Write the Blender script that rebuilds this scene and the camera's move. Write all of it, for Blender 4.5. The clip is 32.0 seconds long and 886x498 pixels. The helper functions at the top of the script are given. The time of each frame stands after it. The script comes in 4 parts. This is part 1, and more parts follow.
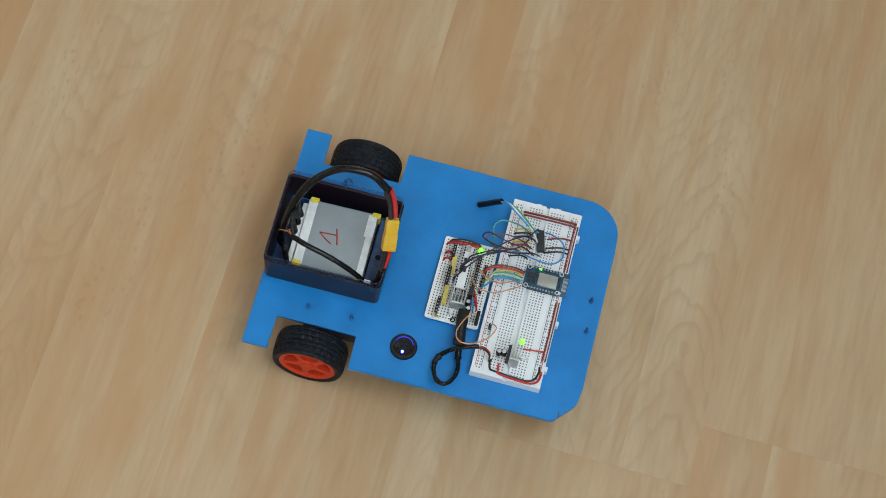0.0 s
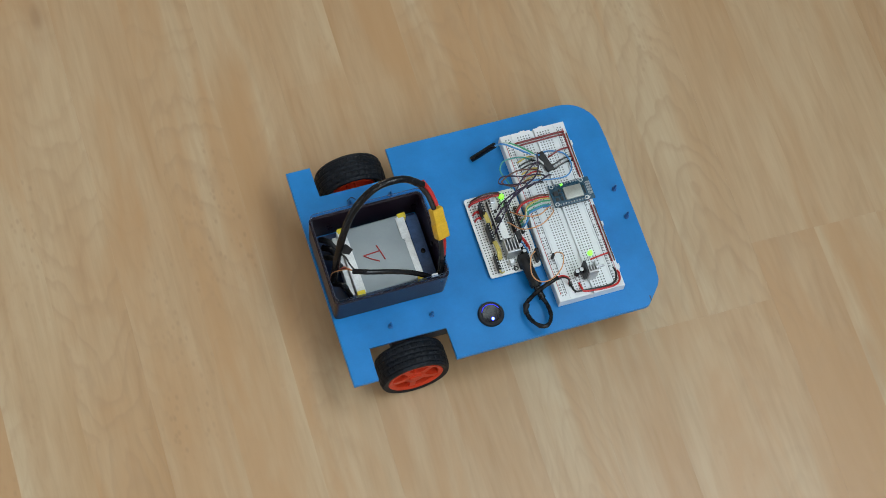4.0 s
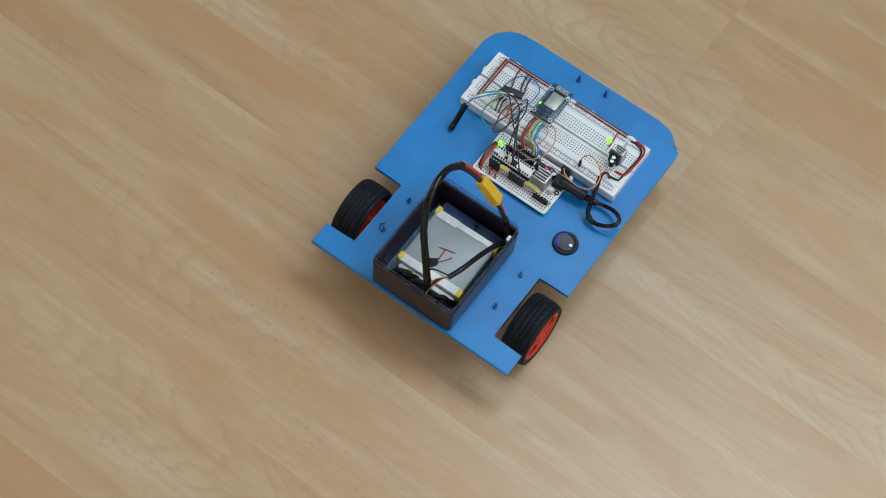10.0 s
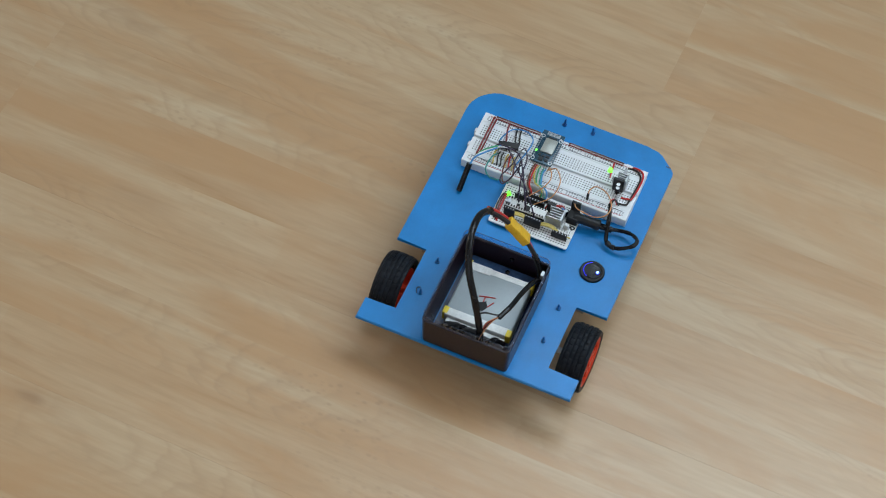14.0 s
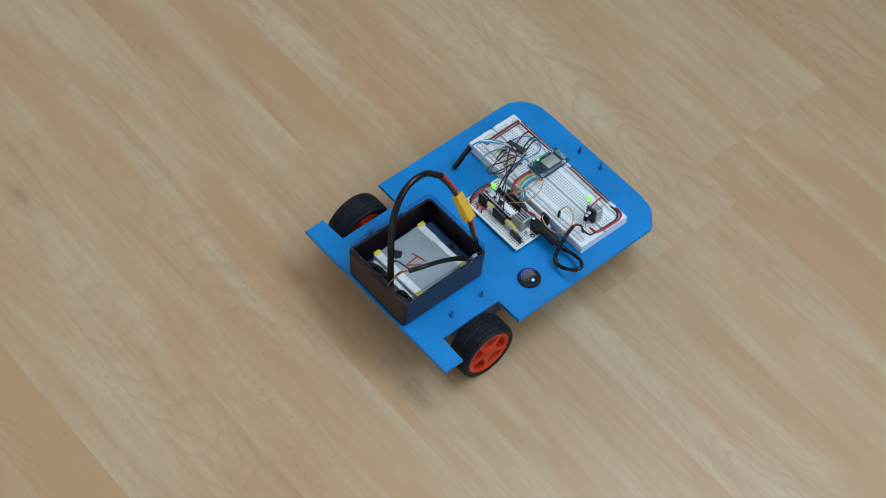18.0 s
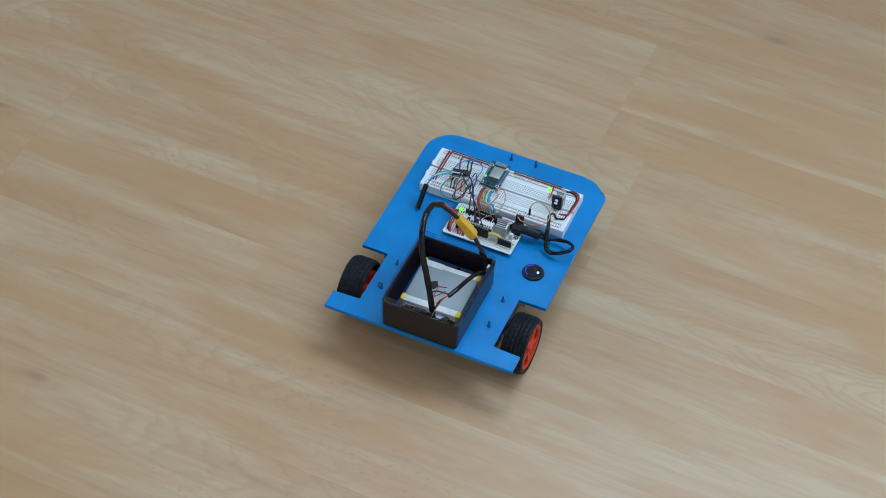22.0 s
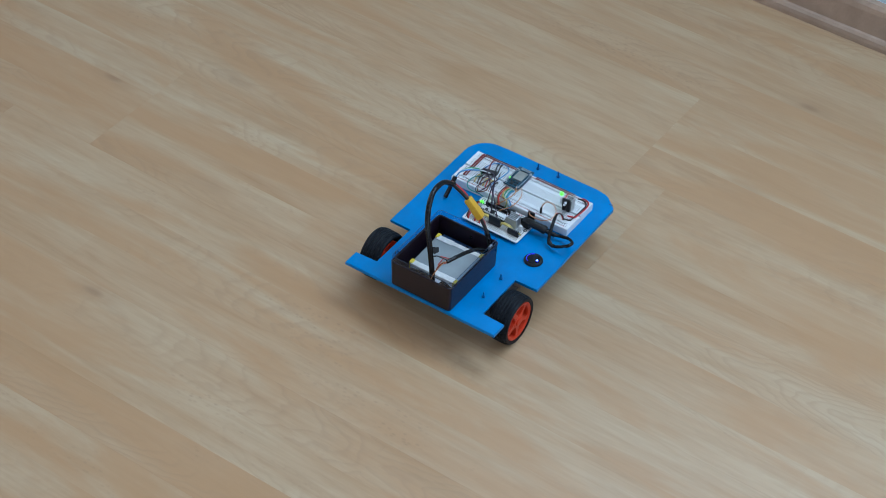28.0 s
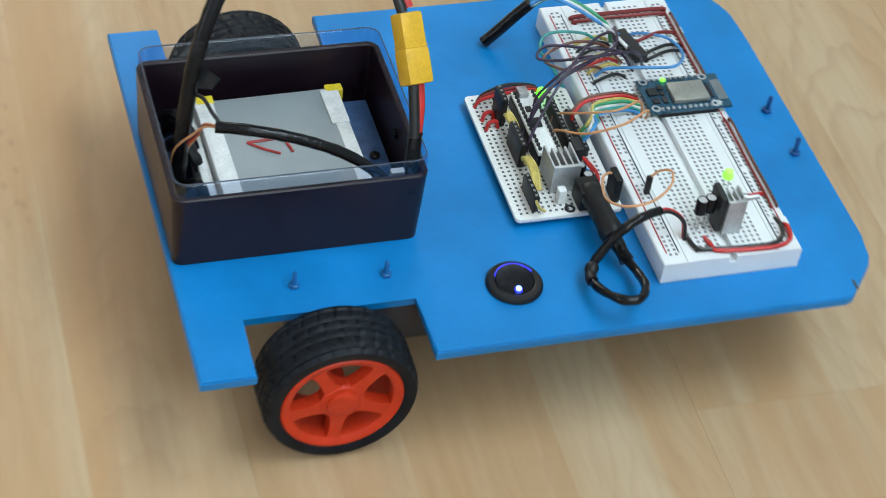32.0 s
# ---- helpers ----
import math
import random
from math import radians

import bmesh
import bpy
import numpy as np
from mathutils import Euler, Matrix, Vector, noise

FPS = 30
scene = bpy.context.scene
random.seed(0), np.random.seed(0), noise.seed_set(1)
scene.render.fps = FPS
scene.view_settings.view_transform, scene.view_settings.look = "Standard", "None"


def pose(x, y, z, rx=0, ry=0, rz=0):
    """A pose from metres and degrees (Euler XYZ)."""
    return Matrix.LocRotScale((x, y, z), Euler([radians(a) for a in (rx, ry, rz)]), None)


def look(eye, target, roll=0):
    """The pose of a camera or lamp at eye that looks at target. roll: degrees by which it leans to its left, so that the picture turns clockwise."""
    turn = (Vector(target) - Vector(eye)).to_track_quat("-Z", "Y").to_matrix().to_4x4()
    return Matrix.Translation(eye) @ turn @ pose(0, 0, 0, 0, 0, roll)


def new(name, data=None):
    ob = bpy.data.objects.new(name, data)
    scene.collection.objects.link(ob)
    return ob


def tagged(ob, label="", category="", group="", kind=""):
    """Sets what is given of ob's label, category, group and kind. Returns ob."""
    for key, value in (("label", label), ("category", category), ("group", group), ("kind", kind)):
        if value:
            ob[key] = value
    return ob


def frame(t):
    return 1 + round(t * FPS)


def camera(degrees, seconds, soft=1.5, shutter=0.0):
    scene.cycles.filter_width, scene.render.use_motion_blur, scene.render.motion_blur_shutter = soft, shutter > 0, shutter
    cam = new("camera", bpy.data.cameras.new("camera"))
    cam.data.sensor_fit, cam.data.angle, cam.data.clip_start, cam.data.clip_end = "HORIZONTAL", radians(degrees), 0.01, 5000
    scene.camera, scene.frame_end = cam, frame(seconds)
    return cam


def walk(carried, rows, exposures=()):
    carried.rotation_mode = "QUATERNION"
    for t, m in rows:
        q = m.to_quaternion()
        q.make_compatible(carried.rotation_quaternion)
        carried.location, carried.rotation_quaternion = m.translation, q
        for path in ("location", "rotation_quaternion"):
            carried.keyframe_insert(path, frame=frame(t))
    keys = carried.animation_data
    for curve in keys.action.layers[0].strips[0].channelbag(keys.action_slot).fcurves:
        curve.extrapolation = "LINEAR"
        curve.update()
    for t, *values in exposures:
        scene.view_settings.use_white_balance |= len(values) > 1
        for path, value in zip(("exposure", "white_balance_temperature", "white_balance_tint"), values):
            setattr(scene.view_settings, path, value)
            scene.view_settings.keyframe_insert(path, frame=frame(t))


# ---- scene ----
cam = camera(24.0, 32.0, soft=0.65, shutter=0.4)
PATH = [
    (0, 0.2036, -0.7133, 1.6851, 24.05, -4.17, 14.01),
    (0.5, 0.1422, -0.7237, 1.6693, 24.18, -4.89, 10.65),
    (1, 0.0879, -0.7272, 1.6620, 24.06, -4.89, 6.56),
    (1.5, 0.0321, -0.7132, 1.6712, 23.63, -4.91, 2.99),
    (2, -0.0192, -0.7029, 1.6929, 23.49, -4.65, -0.37),
    (2.5, -0.0709, -0.6916, 1.7017, 23.43, -4.74, -4.27),
    (3, -0.1241, -0.6793, 1.7053, 23.38, -4.84, -7.90),
    (3.5, -0.1840, -0.6560, 1.7174, 23.07, -4.93, -13.05),
    (5.5, -0.3687, -0.6953, 1.6658, 27.41, -3.65, -26.32),
    (6, -0.3319, -0.6717, 1.6766, 26.51, -1.91, -27.38),
    (6.5, -0.3914, -0.6227, 1.6675, 26.52, -2.58, -32.05),
    (7, -0.4445, -0.5922, 1.6572, 26.92, -2.89, -36.86),
    (7.5, -0.4755, -0.5625, 1.6608, 26.75, -2.91, -39.89),
    (8, -0.4970, -0.5314, 1.6669, 26.55, -2.85, -42.56),
    (8.5, -0.5387, -0.5024, 1.6748, 27.20, -3.32, -44.57),
    (9, -0.5749, -0.5063, 1.6577, 27.81, -2.50, -47.01),
    (9.5, -0.6136, -0.4443, 1.6641, 26.56, -2.51, -50.47),
    (10, -0.6480, -0.3818, 1.6672, 26.47, -3.53, -54.18),
    (10.5, -0.6813, -0.3280, 1.6675, 26.75, -4.04, -57.52),
    (11, -0.7014, -0.3034, 1.6709, 27.98, -3.67, -59.90),
    (11.5, -0.7339, -0.2952, 1.6597, 29.05, -2.37, -63.08),
    (12, -0.7795, -0.2576, 1.6599, 29.87, -1.99, -67.34),
    (12.5, -0.8280, -0.2144, 1.6514, 31.03, -2.07, -70.48),
    (13, -0.8550, -0.1771, 1.6416, 31.38, -1.49, -73.62),
    (13.5, -0.8749, -0.2200, 1.6501, 31.59, -2.17, -70.05),
    (14, -0.8772, -0.2880, 1.6593, 32.75, -2.37, -66.66),
    (14.5, -0.8773, -0.3786, 1.6598, 33.39, -2.16, -64.37),
    (16.5, -0.8284, -0.6362, 1.6788, 34.67, -2.80, -50.77),
    (17, -0.8193, -0.6994, 1.6861, 35.36, -3.72, -47.31),
    (17.5, -0.7891, -0.7786, 1.6755, 36.13, -3.30, -44.00),
    (18, -0.7563, -0.8389, 1.6663, 36.42, -3.22, -40.75),
    (18.5, -0.7710, -0.8699, 1.6645, 36.72, -3.72, -39.36),
    (19, -0.8292, -0.8274, 1.6739, 36.97, -3.96, -43.33),
    (19.5, -0.8993, -0.7879, 1.6966, 37.82, -3.73, -46.77),
    (20, -0.9720, -0.7392, 1.7078, 38.49, -3.63, -50.19),
    (20.5, -1.0477, -0.6899, 1.6996, 39.44, -3.13, -54.65),
    (21, -1.1164, -0.6366, 1.6690, 40.74, -2.31, -59.33),
    (21.5, -1.1901, -0.5839, 1.6526, 41.98, -2.16, -62.79),
    (22, -1.2571, -0.5079, 1.6597, 42.60, -2.25, -66.44),
    (22.5, -1.3059, -0.4320, 1.6652, 42.80, -2.15, -69.72),
    (23, -1.3402, -0.3953, 1.6559, 43.33, -1.75, -71.57),
    (23.5, -1.3437, -0.4851, 1.6685, 43.97, -2.37, -67.44),
    (24, -1.3411, -0.5810, 1.6506, 44.89, -2.55, -63.79),
    (24.5, -1.3406, -0.6609, 1.6435, 45.54, -2.34, -61.20),
    (25, -1.3486, -0.7178, 1.6658, 45.58, -2.26, -59.56),
    (25.5, -1.3843, -0.7484, 1.6484, 46.33, -2.64, -59.21),
    (27.5, -1.4532, -0.8926, 1.7080, 46.98, -3.08, -56.61),
    (28, -1.4522, -0.9350, 1.7120, 47.51, -2.17, -56.08),
    (28.5, -1.4872, -0.9492, 1.7202, 47.98, -2.70, -55.66),
    (29, -1.5037, -0.9829, 1.7215, 48.27, -3.03, -54.84),
    (29.5, -1.5184, -1.0307, 1.7357, 47.85, -3.74, -54.63),
    (30, -1.4434, -1.1276, 1.7147, 48.17, -2.83, -52.11),
    (30.5, -1.0689, -1.1408, 1.5091, 47.64, -4.17, -43.97),
    (30.8, -0.7655, -1.0677, 1.2511, 48.29, -4.00, -38.06),
    (31, -0.6131, -0.9593, 1.1142, 47.62, -5.10, -34.53),
    (31.3, -0.3972, -0.8518, 0.9138, 47.19, -4.41, -28.03),
    (31.6, -0.2654, -0.7550, 0.7866, 46.49, -5.11, -23.10),
    (31.8, -0.1784, -0.6703, 0.6944, 46.12, -5.94, -19.13),
    (32, -0.1182, -0.6041, 0.6374, 45.42, -6.54, -15.91),
]
walk(cam, [(t, pose(x, y, z, rx, ry, rz)) for t, x, y, z, rx, ry, rz in PATH], exposures=[(0, 0.20, 6650, 10.5), (13, 0.18, 6350, 10.8), (17, 0.24, 5950, 9), (23, 0.23, 5520, 9), (30.3, 0.21, 5350, 9), (31.2, 0.43, 5600, 9), (32, 0.60, 6350, 7)])

# ---- light: daylight from an unseen north window, plus added fill lights ----
world = bpy.data.worlds.new("daylight")
scene.world = world
world.use_nodes = True
wn = world.node_tree.nodes
sky = wn.new("ShaderNodeTexSky")
sky.sky_type, sky.sun_disc = "NISHITA", False
sky.sun_elevation, sky.sun_rotation = radians(38), radians(-20)
world.node_tree.links.new(sky.outputs[0], wn["Background"].inputs[0])
wn["Background"].inputs[1].default_value = 0.08

TURN = Matrix.Rotation(radians(-1), 4, "Z")          # the room's walls and boards lie 1 degree off the car


def area_light(name, place, aim, width, height, watts, colour):
    data = bpy.data.lights.new(name, "AREA")
    data.shape, data.size, data.size_y, data.energy, data.color = "RECTANGLE", width, height, watts, colour
    ob = new(name, data)
    ob.matrix_world = TURN @ look(place, aim)
    return ob


# north window out of view, placed by the side the car's shadow falls on
area_light("window_light_1", (-0.20, 4.56, 1.82), (0.0, 0.0, 1.00), 1.75, 1.10, 31, (1.0, 0.91, 0.77))
# south, east and west: added fill to even out the floor, no windows known there
area_light("fill_light_south", (0.26, -1.77, 1.80), (0.26, 0.0, 0.7), 1.00, 1.15, 13, (0.82, 0.93, 1.0))
area_light("fill_light_east", (0.82, -0.45, 1.85), (0.0, -0.45, 1.2), 1.30, 1.00, 27, (0.78, 0.92, 1.0))
area_light("fill_light_west", (-2.56, -0.6, 1.50), (0.0, -0.6, 1.20), 1.35, 1.25, 8, (0.95, 0.97, 1.0))

# ---- materials ----


def material(name, colour=(0.5, 0.5, 0.5), rough=0.5, metal=0.0, spec=0.5, emit=None, power=0.0):
    m = bpy.data.materials.new(name)
    m.use_nodes = True
    b = m.node_tree.nodes["Principled BSDF"]
    b.inputs["Base Color"].default_value = (*colour, 1)
    b.inputs["Roughness"].default_value = rough
    b.inputs["Metallic"].default_value = metal
    b.inputs["Specular IOR Level"].default_value = spec
    if emit:
        b.inputs["Emission Color"].default_value = (*emit, 1)
        b.inputs["Emission Strength"].default_value = power
    return m


def node(m, kind, **values):
    n = m.node_tree.nodes.new(kind)
    for key, value in values.items():
        n.inputs[key.replace("_", " ")].default_value = value
    return n


def link(m, a, b):
    m.node_tree.links.new(a, b)


def ramp(m, source, stops):
    r = m.node_tree.nodes.new("ShaderNodeValToRGB")
    el = r.color_ramp.elements
    while len(el) < len(stops):
        el.new(0.5)
    for e, (p, c) in zip(el, stops):
        e.position, e.color = p, (*c, 1)
    link(m, source, r.inputs[0])
    return r


def maths(m, op, a, b=None):
    n = m.node_tree.nodes.new("ShaderNodeMath")
    n.operation = op
    for i, v in enumerate((a, b)):
        if v is None:
            continue
        if isinstance(v, (int, float)):
            n.inputs[i].default_value = v
        else:
            link(m, v, n.inputs[i])
    return n.outputs[0]


def mix(m, fac, a, b, blend="MIX"):
    n = m.node_tree.nodes.new("ShaderNodeMix")
    n.data_type, n.blend_type = "RGBA", blend
    for i, v in ((0, fac), (6, a), (7, b)):
        if isinstance(v, (int, float)):
            n.inputs[i].default_value = v
        elif isinstance(v, tuple):
            n.inputs[i].default_value = (*v, 1)
        else:
            link(m, v, n.inputs[i])
    return n.outputs[2]


def worn(name, colour, rough=0.5, metal=0.0, scale=60.0, amount=0.25, bump=0.15, fine=900.0, spec=0.5, depth=0.0004, grain=0.14):
    """A surface with blotches, fine grain in colour and gloss, and slight relief."""
    m = material(name, colour, rough, metal, spec)
    b = m.node_tree.nodes["Principled BSDF"]
    co = m.node_tree.nodes.new("ShaderNodeTexCoord")
    big = node(m, "ShaderNodeTexNoise", Scale=scale, Detail=5.0, Roughness=0.6)
    small = node(m, "ShaderNodeTexNoise", Scale=fine, Detail=2.0)
    for n in (big, small):
        link(m, co.outputs["Object"], n.inputs["Vector"])
    dark = tuple(c * (1 - amount) for c in colour)
    light = tuple(min(1.0, c * (1 + amount * 0.7) + 0.004) for c in colour)
    r = ramp(m, big.outputs[0], [(0.3, dark), (0.55, colour), (0.75, light)])
    g = ramp(m, small.outputs[0], [(0.3, (1 - grain,) * 3), (0.7, (1.0, 1.0, 1.0))])
    link(m, mix(m, 1.0, r.outputs[0], g.outputs[0], "MULTIPLY"), b.inputs["Base Color"])
    rr = m.node_tree.nodes.new("ShaderNodeMapRange")
    rr.inputs["To Min"].default_value, rr.inputs["To Max"].default_value = max(0.03, rough - 0.1), min(1.0, rough + 0.12)
    link(m, big.outputs[0], rr.inputs["Value"])
    link(m, rr.outputs[0], b.inputs["Roughness"])
    if bump:
        bp = node(m, "ShaderNodeBump", Strength=bump, Distance=depth)
        link(m, small.outputs[0], bp.inputs["Height"])
        link(m, bp.outputs[0], b.inputs["Normal"])
    return m


def wood_floor():
    """Beech laminate: three printed strips to a board, pale and orange-brown flames, arched growth rings, fine grain, flecks and few knots."""
    m = material("beech_laminate", (0.5, 0.37, 0.24), 0.3)
    t = m.node_tree
    b = t.nodes["Principled BSDF"]
    co = t.nodes.new("ShaderNodeTexCoord")
    info = t.nodes.new("ShaderNodeObjectInfo")
    sep = t.nodes.new("ShaderNodeSeparateXYZ")
    link(m, co.outputs["Object"], sep.inputs[0])
    board = info.outputs["Random"]
    across = maths(m, "DIVIDE", sep.outputs[0], 0.06233)
    strip = maths(m, "FLOOR", across)
    mid = maths(m, "SUBTRACT", maths(m, "FRACT", across), 0.5)

    def chance(source):
        w = t.nodes.new("ShaderNodeTexWhiteNoise")
        w.noise_dimensions = "1D"
        link(m, source, w.inputs["W"])
        return w.outputs[0]

    lane = chance(maths(m, "ADD", maths(m, "MULTIPLY", strip, 5.17), maths(m, "MULTIPLY", board, 41.0)))
    stave = maths(m, "FLOOR", maths(m, "ADD", maths(m, "DIVIDE", sep.outputs[1], 0.68), maths(m, "MULTIPLY", lane, 9.0)))
    strip_seed = maths(m, "ADD", maths(m, "MULTIPLY", strip, 3.713), maths(m, "MULTIPLY", board, 97.0))
    per_stave = chance(maths(m, "ADD", strip_seed, maths(m, "MULTIPLY", stave, 7.31)))
    per_strip = chance(strip_seed)
    tone = maths(m, "ADD", maths(m, "MULTIPLY", per_stave, 0.35), maths(m, "MULTIPLY", per_strip, 0.65))
    shift = maths(m, "MULTIPLY", per_strip, 37.0)

    def along(squeeze):
        c = t.nodes.new("ShaderNodeCombineXYZ")
        link(m, maths(m, "ADD", sep.outputs[0], shift), c.inputs[0])
        link(m, maths(m, "ADD", maths(m, "MULTIPLY", sep.outputs[1], squeeze), maths(m, "MULTIPLY", board, 11.0)), c.inputs[1])
        link(m, shift, c.inputs[2])
        return c.outputs[0]

    def cloud(squeeze, **values):
        n = node(m, "ShaderNodeTexNoise", **values)
        link(m, along(squeeze), n.inputs["Vector"])
        return n.outputs[0]

    fine = cloud(0.07, Scale=260.0, Detail=3.0, Roughness=0.6)
    flame = cloud(0.12, Scale=18.0, Detail=4.0, Roughness=0.5, Distortion=0.8)
    streak = cloud(0.11, Scale=70.0, Detail=4.0, Roughness=0.6, Distortion=0.4)
    where = cloud(0.40, Scale=5.5, Detail=5.0, Roughness=0.75)
    blush = cloud(0.17, Scale=12.0, Detail=5.0, Roughness=0.55, Distortion=1.0)
    patch = cloud(0.16, Scale=8.0, Detail=3.0, Roughness=0.5, Distortion=0.5)
    # growth rings: arches nested along the stave, bent by noise
    warp = cloud(0.45, Scale=24.0, Detail=3.0, Roughness=0.5)
    bow = maths(m, "MULTIPLY", maths(m, "POWER", maths(m, "ABSOLUTE", mid), 1.6), maths(m, "SUBTRACT", maths(m, "MULTIPLY", per_stave, 26.0), 13.0))
    phase = maths(m, "ADD", maths(m, "ADD", maths(m, "MULTIPLY", sep.outputs[1], 26.0), bow), maths(m, "MULTIPLY", warp, 4.5))
    ring = ramp(m, maths(m, "FRACT", phase), [(0.0, (0, 0, 0)), (0.50, (0.06, 0.06, 0.06)), (0.86, (1, 1, 1)), (1.0, (0, 0, 0))])
    fade = ramp(m, patch, [(0.47, (0, 0, 0)), (0.62, (1, 1, 1))])
    fleck = node(m, "ShaderNodeTexVoronoi", Scale=190.0)
    link(m, along(0.55), fleck.inputs["Vector"])
    fdot = ramp(m, fleck.outputs["Distance"], [(0.0, (1, 1, 1)), (0.16, (0.8, 0.8, 0.8)), (0.38, (0, 0, 0))])
    fwhere = ramp(m, where, [(0.57, (0, 0, 0)), (0.68, (1, 1, 1))])
    bloom = ramp(m, blush, [(0.47, (0, 0, 0)), (0.61, (1, 1, 1))])
    knot = node(m, "ShaderNodeTexVoronoi", Scale=9.0, Randomness=1.0)
    link(m, along(0.40), knot.inputs["Vector"])
    kdot = ramp(m, knot.outputs["Distance"], [(0.0, (1, 1, 1)), (0.030, (0.8, 0.8, 0.8)), (0.065, (0.25, 0.25, 0.25)), (0.17, (0, 0, 0))])
    base = ramp(m, tone, [(0.12, (0.456, 0.306, 0.173)), (0.38, (0.464, 0.318, 0.184)), (0.62, (0.471, 0.330, 0.195)), (0.90, (0.479, 0.345, 0.210))])
    c = mix(m, 1.0, base.outputs[0], ramp(m, fine, [(0.28, (0.93, 0.915, 0.89)), (0.62, (1.01, 1.01, 1.01))]).outputs[0], "MULTIPLY")
    c = mix(m, 1.0, c, ramp(m, flame, [(0.30, (0.90, 0.80, 0.69)), (0.44, (0.96, 0.91, 0.86)), (0.55, (1.0, 0.99, 0.98)), (0.70, (1.05, 1.09, 1.13))]).outputs[0], "MULTIPLY")
    c = mix(m, 1.0, c, ramp(m, streak, [(0.28, (0.915, 0.865, 0.815)), (0.44, (0.985, 0.975, 0.965)), (0.70, (1.03, 1.05, 1.07))]).outputs[0], "MULTIPLY")
    c = mix(m, maths(m, "MULTIPLY", bloom.outputs[0], 0.72), c, (0.430, 0.248, 0.115))
    c = mix(m, maths(m, "MULTIPLY", maths(m, "MULTIPLY", ring.outputs[0], fade.outputs[0]), 0.30), c, (0.33, 0.20, 0.11))
    c = mix(m, maths(m, "MULTIPLY", maths(m, "MULTIPLY", fdot.outputs[0], fwhere.outputs[0]), 0.48), c, (0.28, 0.165, 0.095))
    c = mix(m, maths(m, "MULTIPLY", kdot.outputs[0], 0.68), c, (0.26, 0.145, 0.075))
    link(m, c, b.inputs["Base Color"])
    smear = node(m, "ShaderNodeTexNoise", Scale=4.0, Detail=6.0, Roughness=0.65)
    geo = t.nodes.new("ShaderNodeNewGeometry")
    link(m, geo.outputs["Position"], smear.inputs["Vector"])
    rr = t.nodes.new("ShaderNodeMapRange")
    rr.inputs["To Min"].default_value, rr.inputs["To Max"].default_value = 0.30, 0.44
    link(m, smear.outputs[0], rr.inputs["Value"])
    link(m, rr.outputs[0], b.inputs["Roughness"])
    bp = node(m, "ShaderNodeBump", Strength=0.10, Distance=0.0003)
    link(m, fine, bp.inputs["Height"])
    link(m, bp.outputs[0], b.inputs["Normal"])
    return m


def clear_plastic(name, tint=(1, 1, 1)):
    """Thin clear sheet: lets light straight through, with a faint shine."""
    m = bpy.data.materials.new(name)
    m.use_nodes = True
    t = m.node_tree
    t.nodes.remove(t.nodes["Principled BSDF"])
    see = t.nodes.new("ShaderNodeBsdfTransparent")
    see.inputs[0].default_value = (*tint, 1)
    shine = t.nodes.new("ShaderNodeBsdfGlossy")
    shine.inputs["Roughness"].default_value = 0.08
    scuff = node(m, "ShaderNodeTexNoise", Scale=45.0, Detail=4.0)
    amount = ramp(m, scuff.outputs[0], [(0.35, (0.03, 0.03, 0.03)), (0.75, (0.07, 0.07, 0.07))])
    blend = t.nodes.new("ShaderNodeMixShader")
    link(m, amount.outputs[0], blend.inputs[0])
    link(m, see.outputs[0], blend.inputs[1])
    link(m, shine.outputs[0], blend.inputs[2])
    link(m, blend.outputs[0], t.nodes["Material Output"].inputs[0])
    return m


FLOOR = wood_floor()
SKIRT = worn("brown_skirting", (0.41, 0.295, 0.215), 0.4, scale=25, amount=0.2)
WALL_BLUE = worn("pale_blue_wall_paint", (0.60, 0.74, 0.83), 0.7, scale=9, amount=0.05, bump=0.2)
WALL = worn("white_wall_paint", (0.78, 0.79, 0.80), 0.8, scale=9, amount=0.05, bump=0.2)
BLUE = worn("blue_paint", (0.003, 0.188, 0.505), 0.36, scale=26, amount=0.17, bump=0.07, fine=700, spec=0.5, grain=0.04)
TYRE = worn("black_rubber", (0.007, 0.009, 0.013), 0.50, scale=130, amount=0.35, bump=0.2, spec=0.18)
RIM = worn("orange_red_plastic", (0.60, 0.040, 0.010), 0.42, scale=90, amount=0.12, spec=0.3)
MOTOR = worn("dark_motor_plastic", (0.035, 0.035, 0.045), 0.5)
DARK = worn("dark_plum_plastic", (0.014, 0.0068, 0.012), 0.30, scale=45, amount=0.35, bump=0.2, fine=1600, spec=0.32)
CLEAR = clear_plastic("clear_plastic_sheet", (0.84, 0.88, 0.95))
EDGE = worn("dim_plastic_edge", (0.05, 0.07, 0.11), 0.3, scale=90, amount=0.3)
BLACK = worn("black_plastic", (0.007, 0.007, 0.008), 0.45, scale=200, amount=0.3, spec=0.35)
SLEEVE = worn("black_cable_sleeve", (0.006, 0.006, 0.007), 0.20, scale=160, amount=0.4, bump=0.3, fine=300, depth=0.0010, spec=0.26)
GLOSSY = worn("glossy_black", (0.006, 0.006, 0.008), 0.22, scale=140, amount=0.3, spec=0.25)
STEEL = worn("zinc_steel", (0.52, 0.53, 0.55), 0.34, 1.0, scale=200)
BOLT = worn("dark_blue_painted_steel", (0.012, 0.08, 0.25), 0.4, 0.2, scale=300)
BOLT_PALE = worn("blue_painted_steel", (0.012, 0.13, 0.36), 0.42, 0.1, scale=300)
SILVER = worn("brushed_aluminium", (0.62, 0.63, 0.64), 0.48, 0.9, scale=150, amount=0.15)
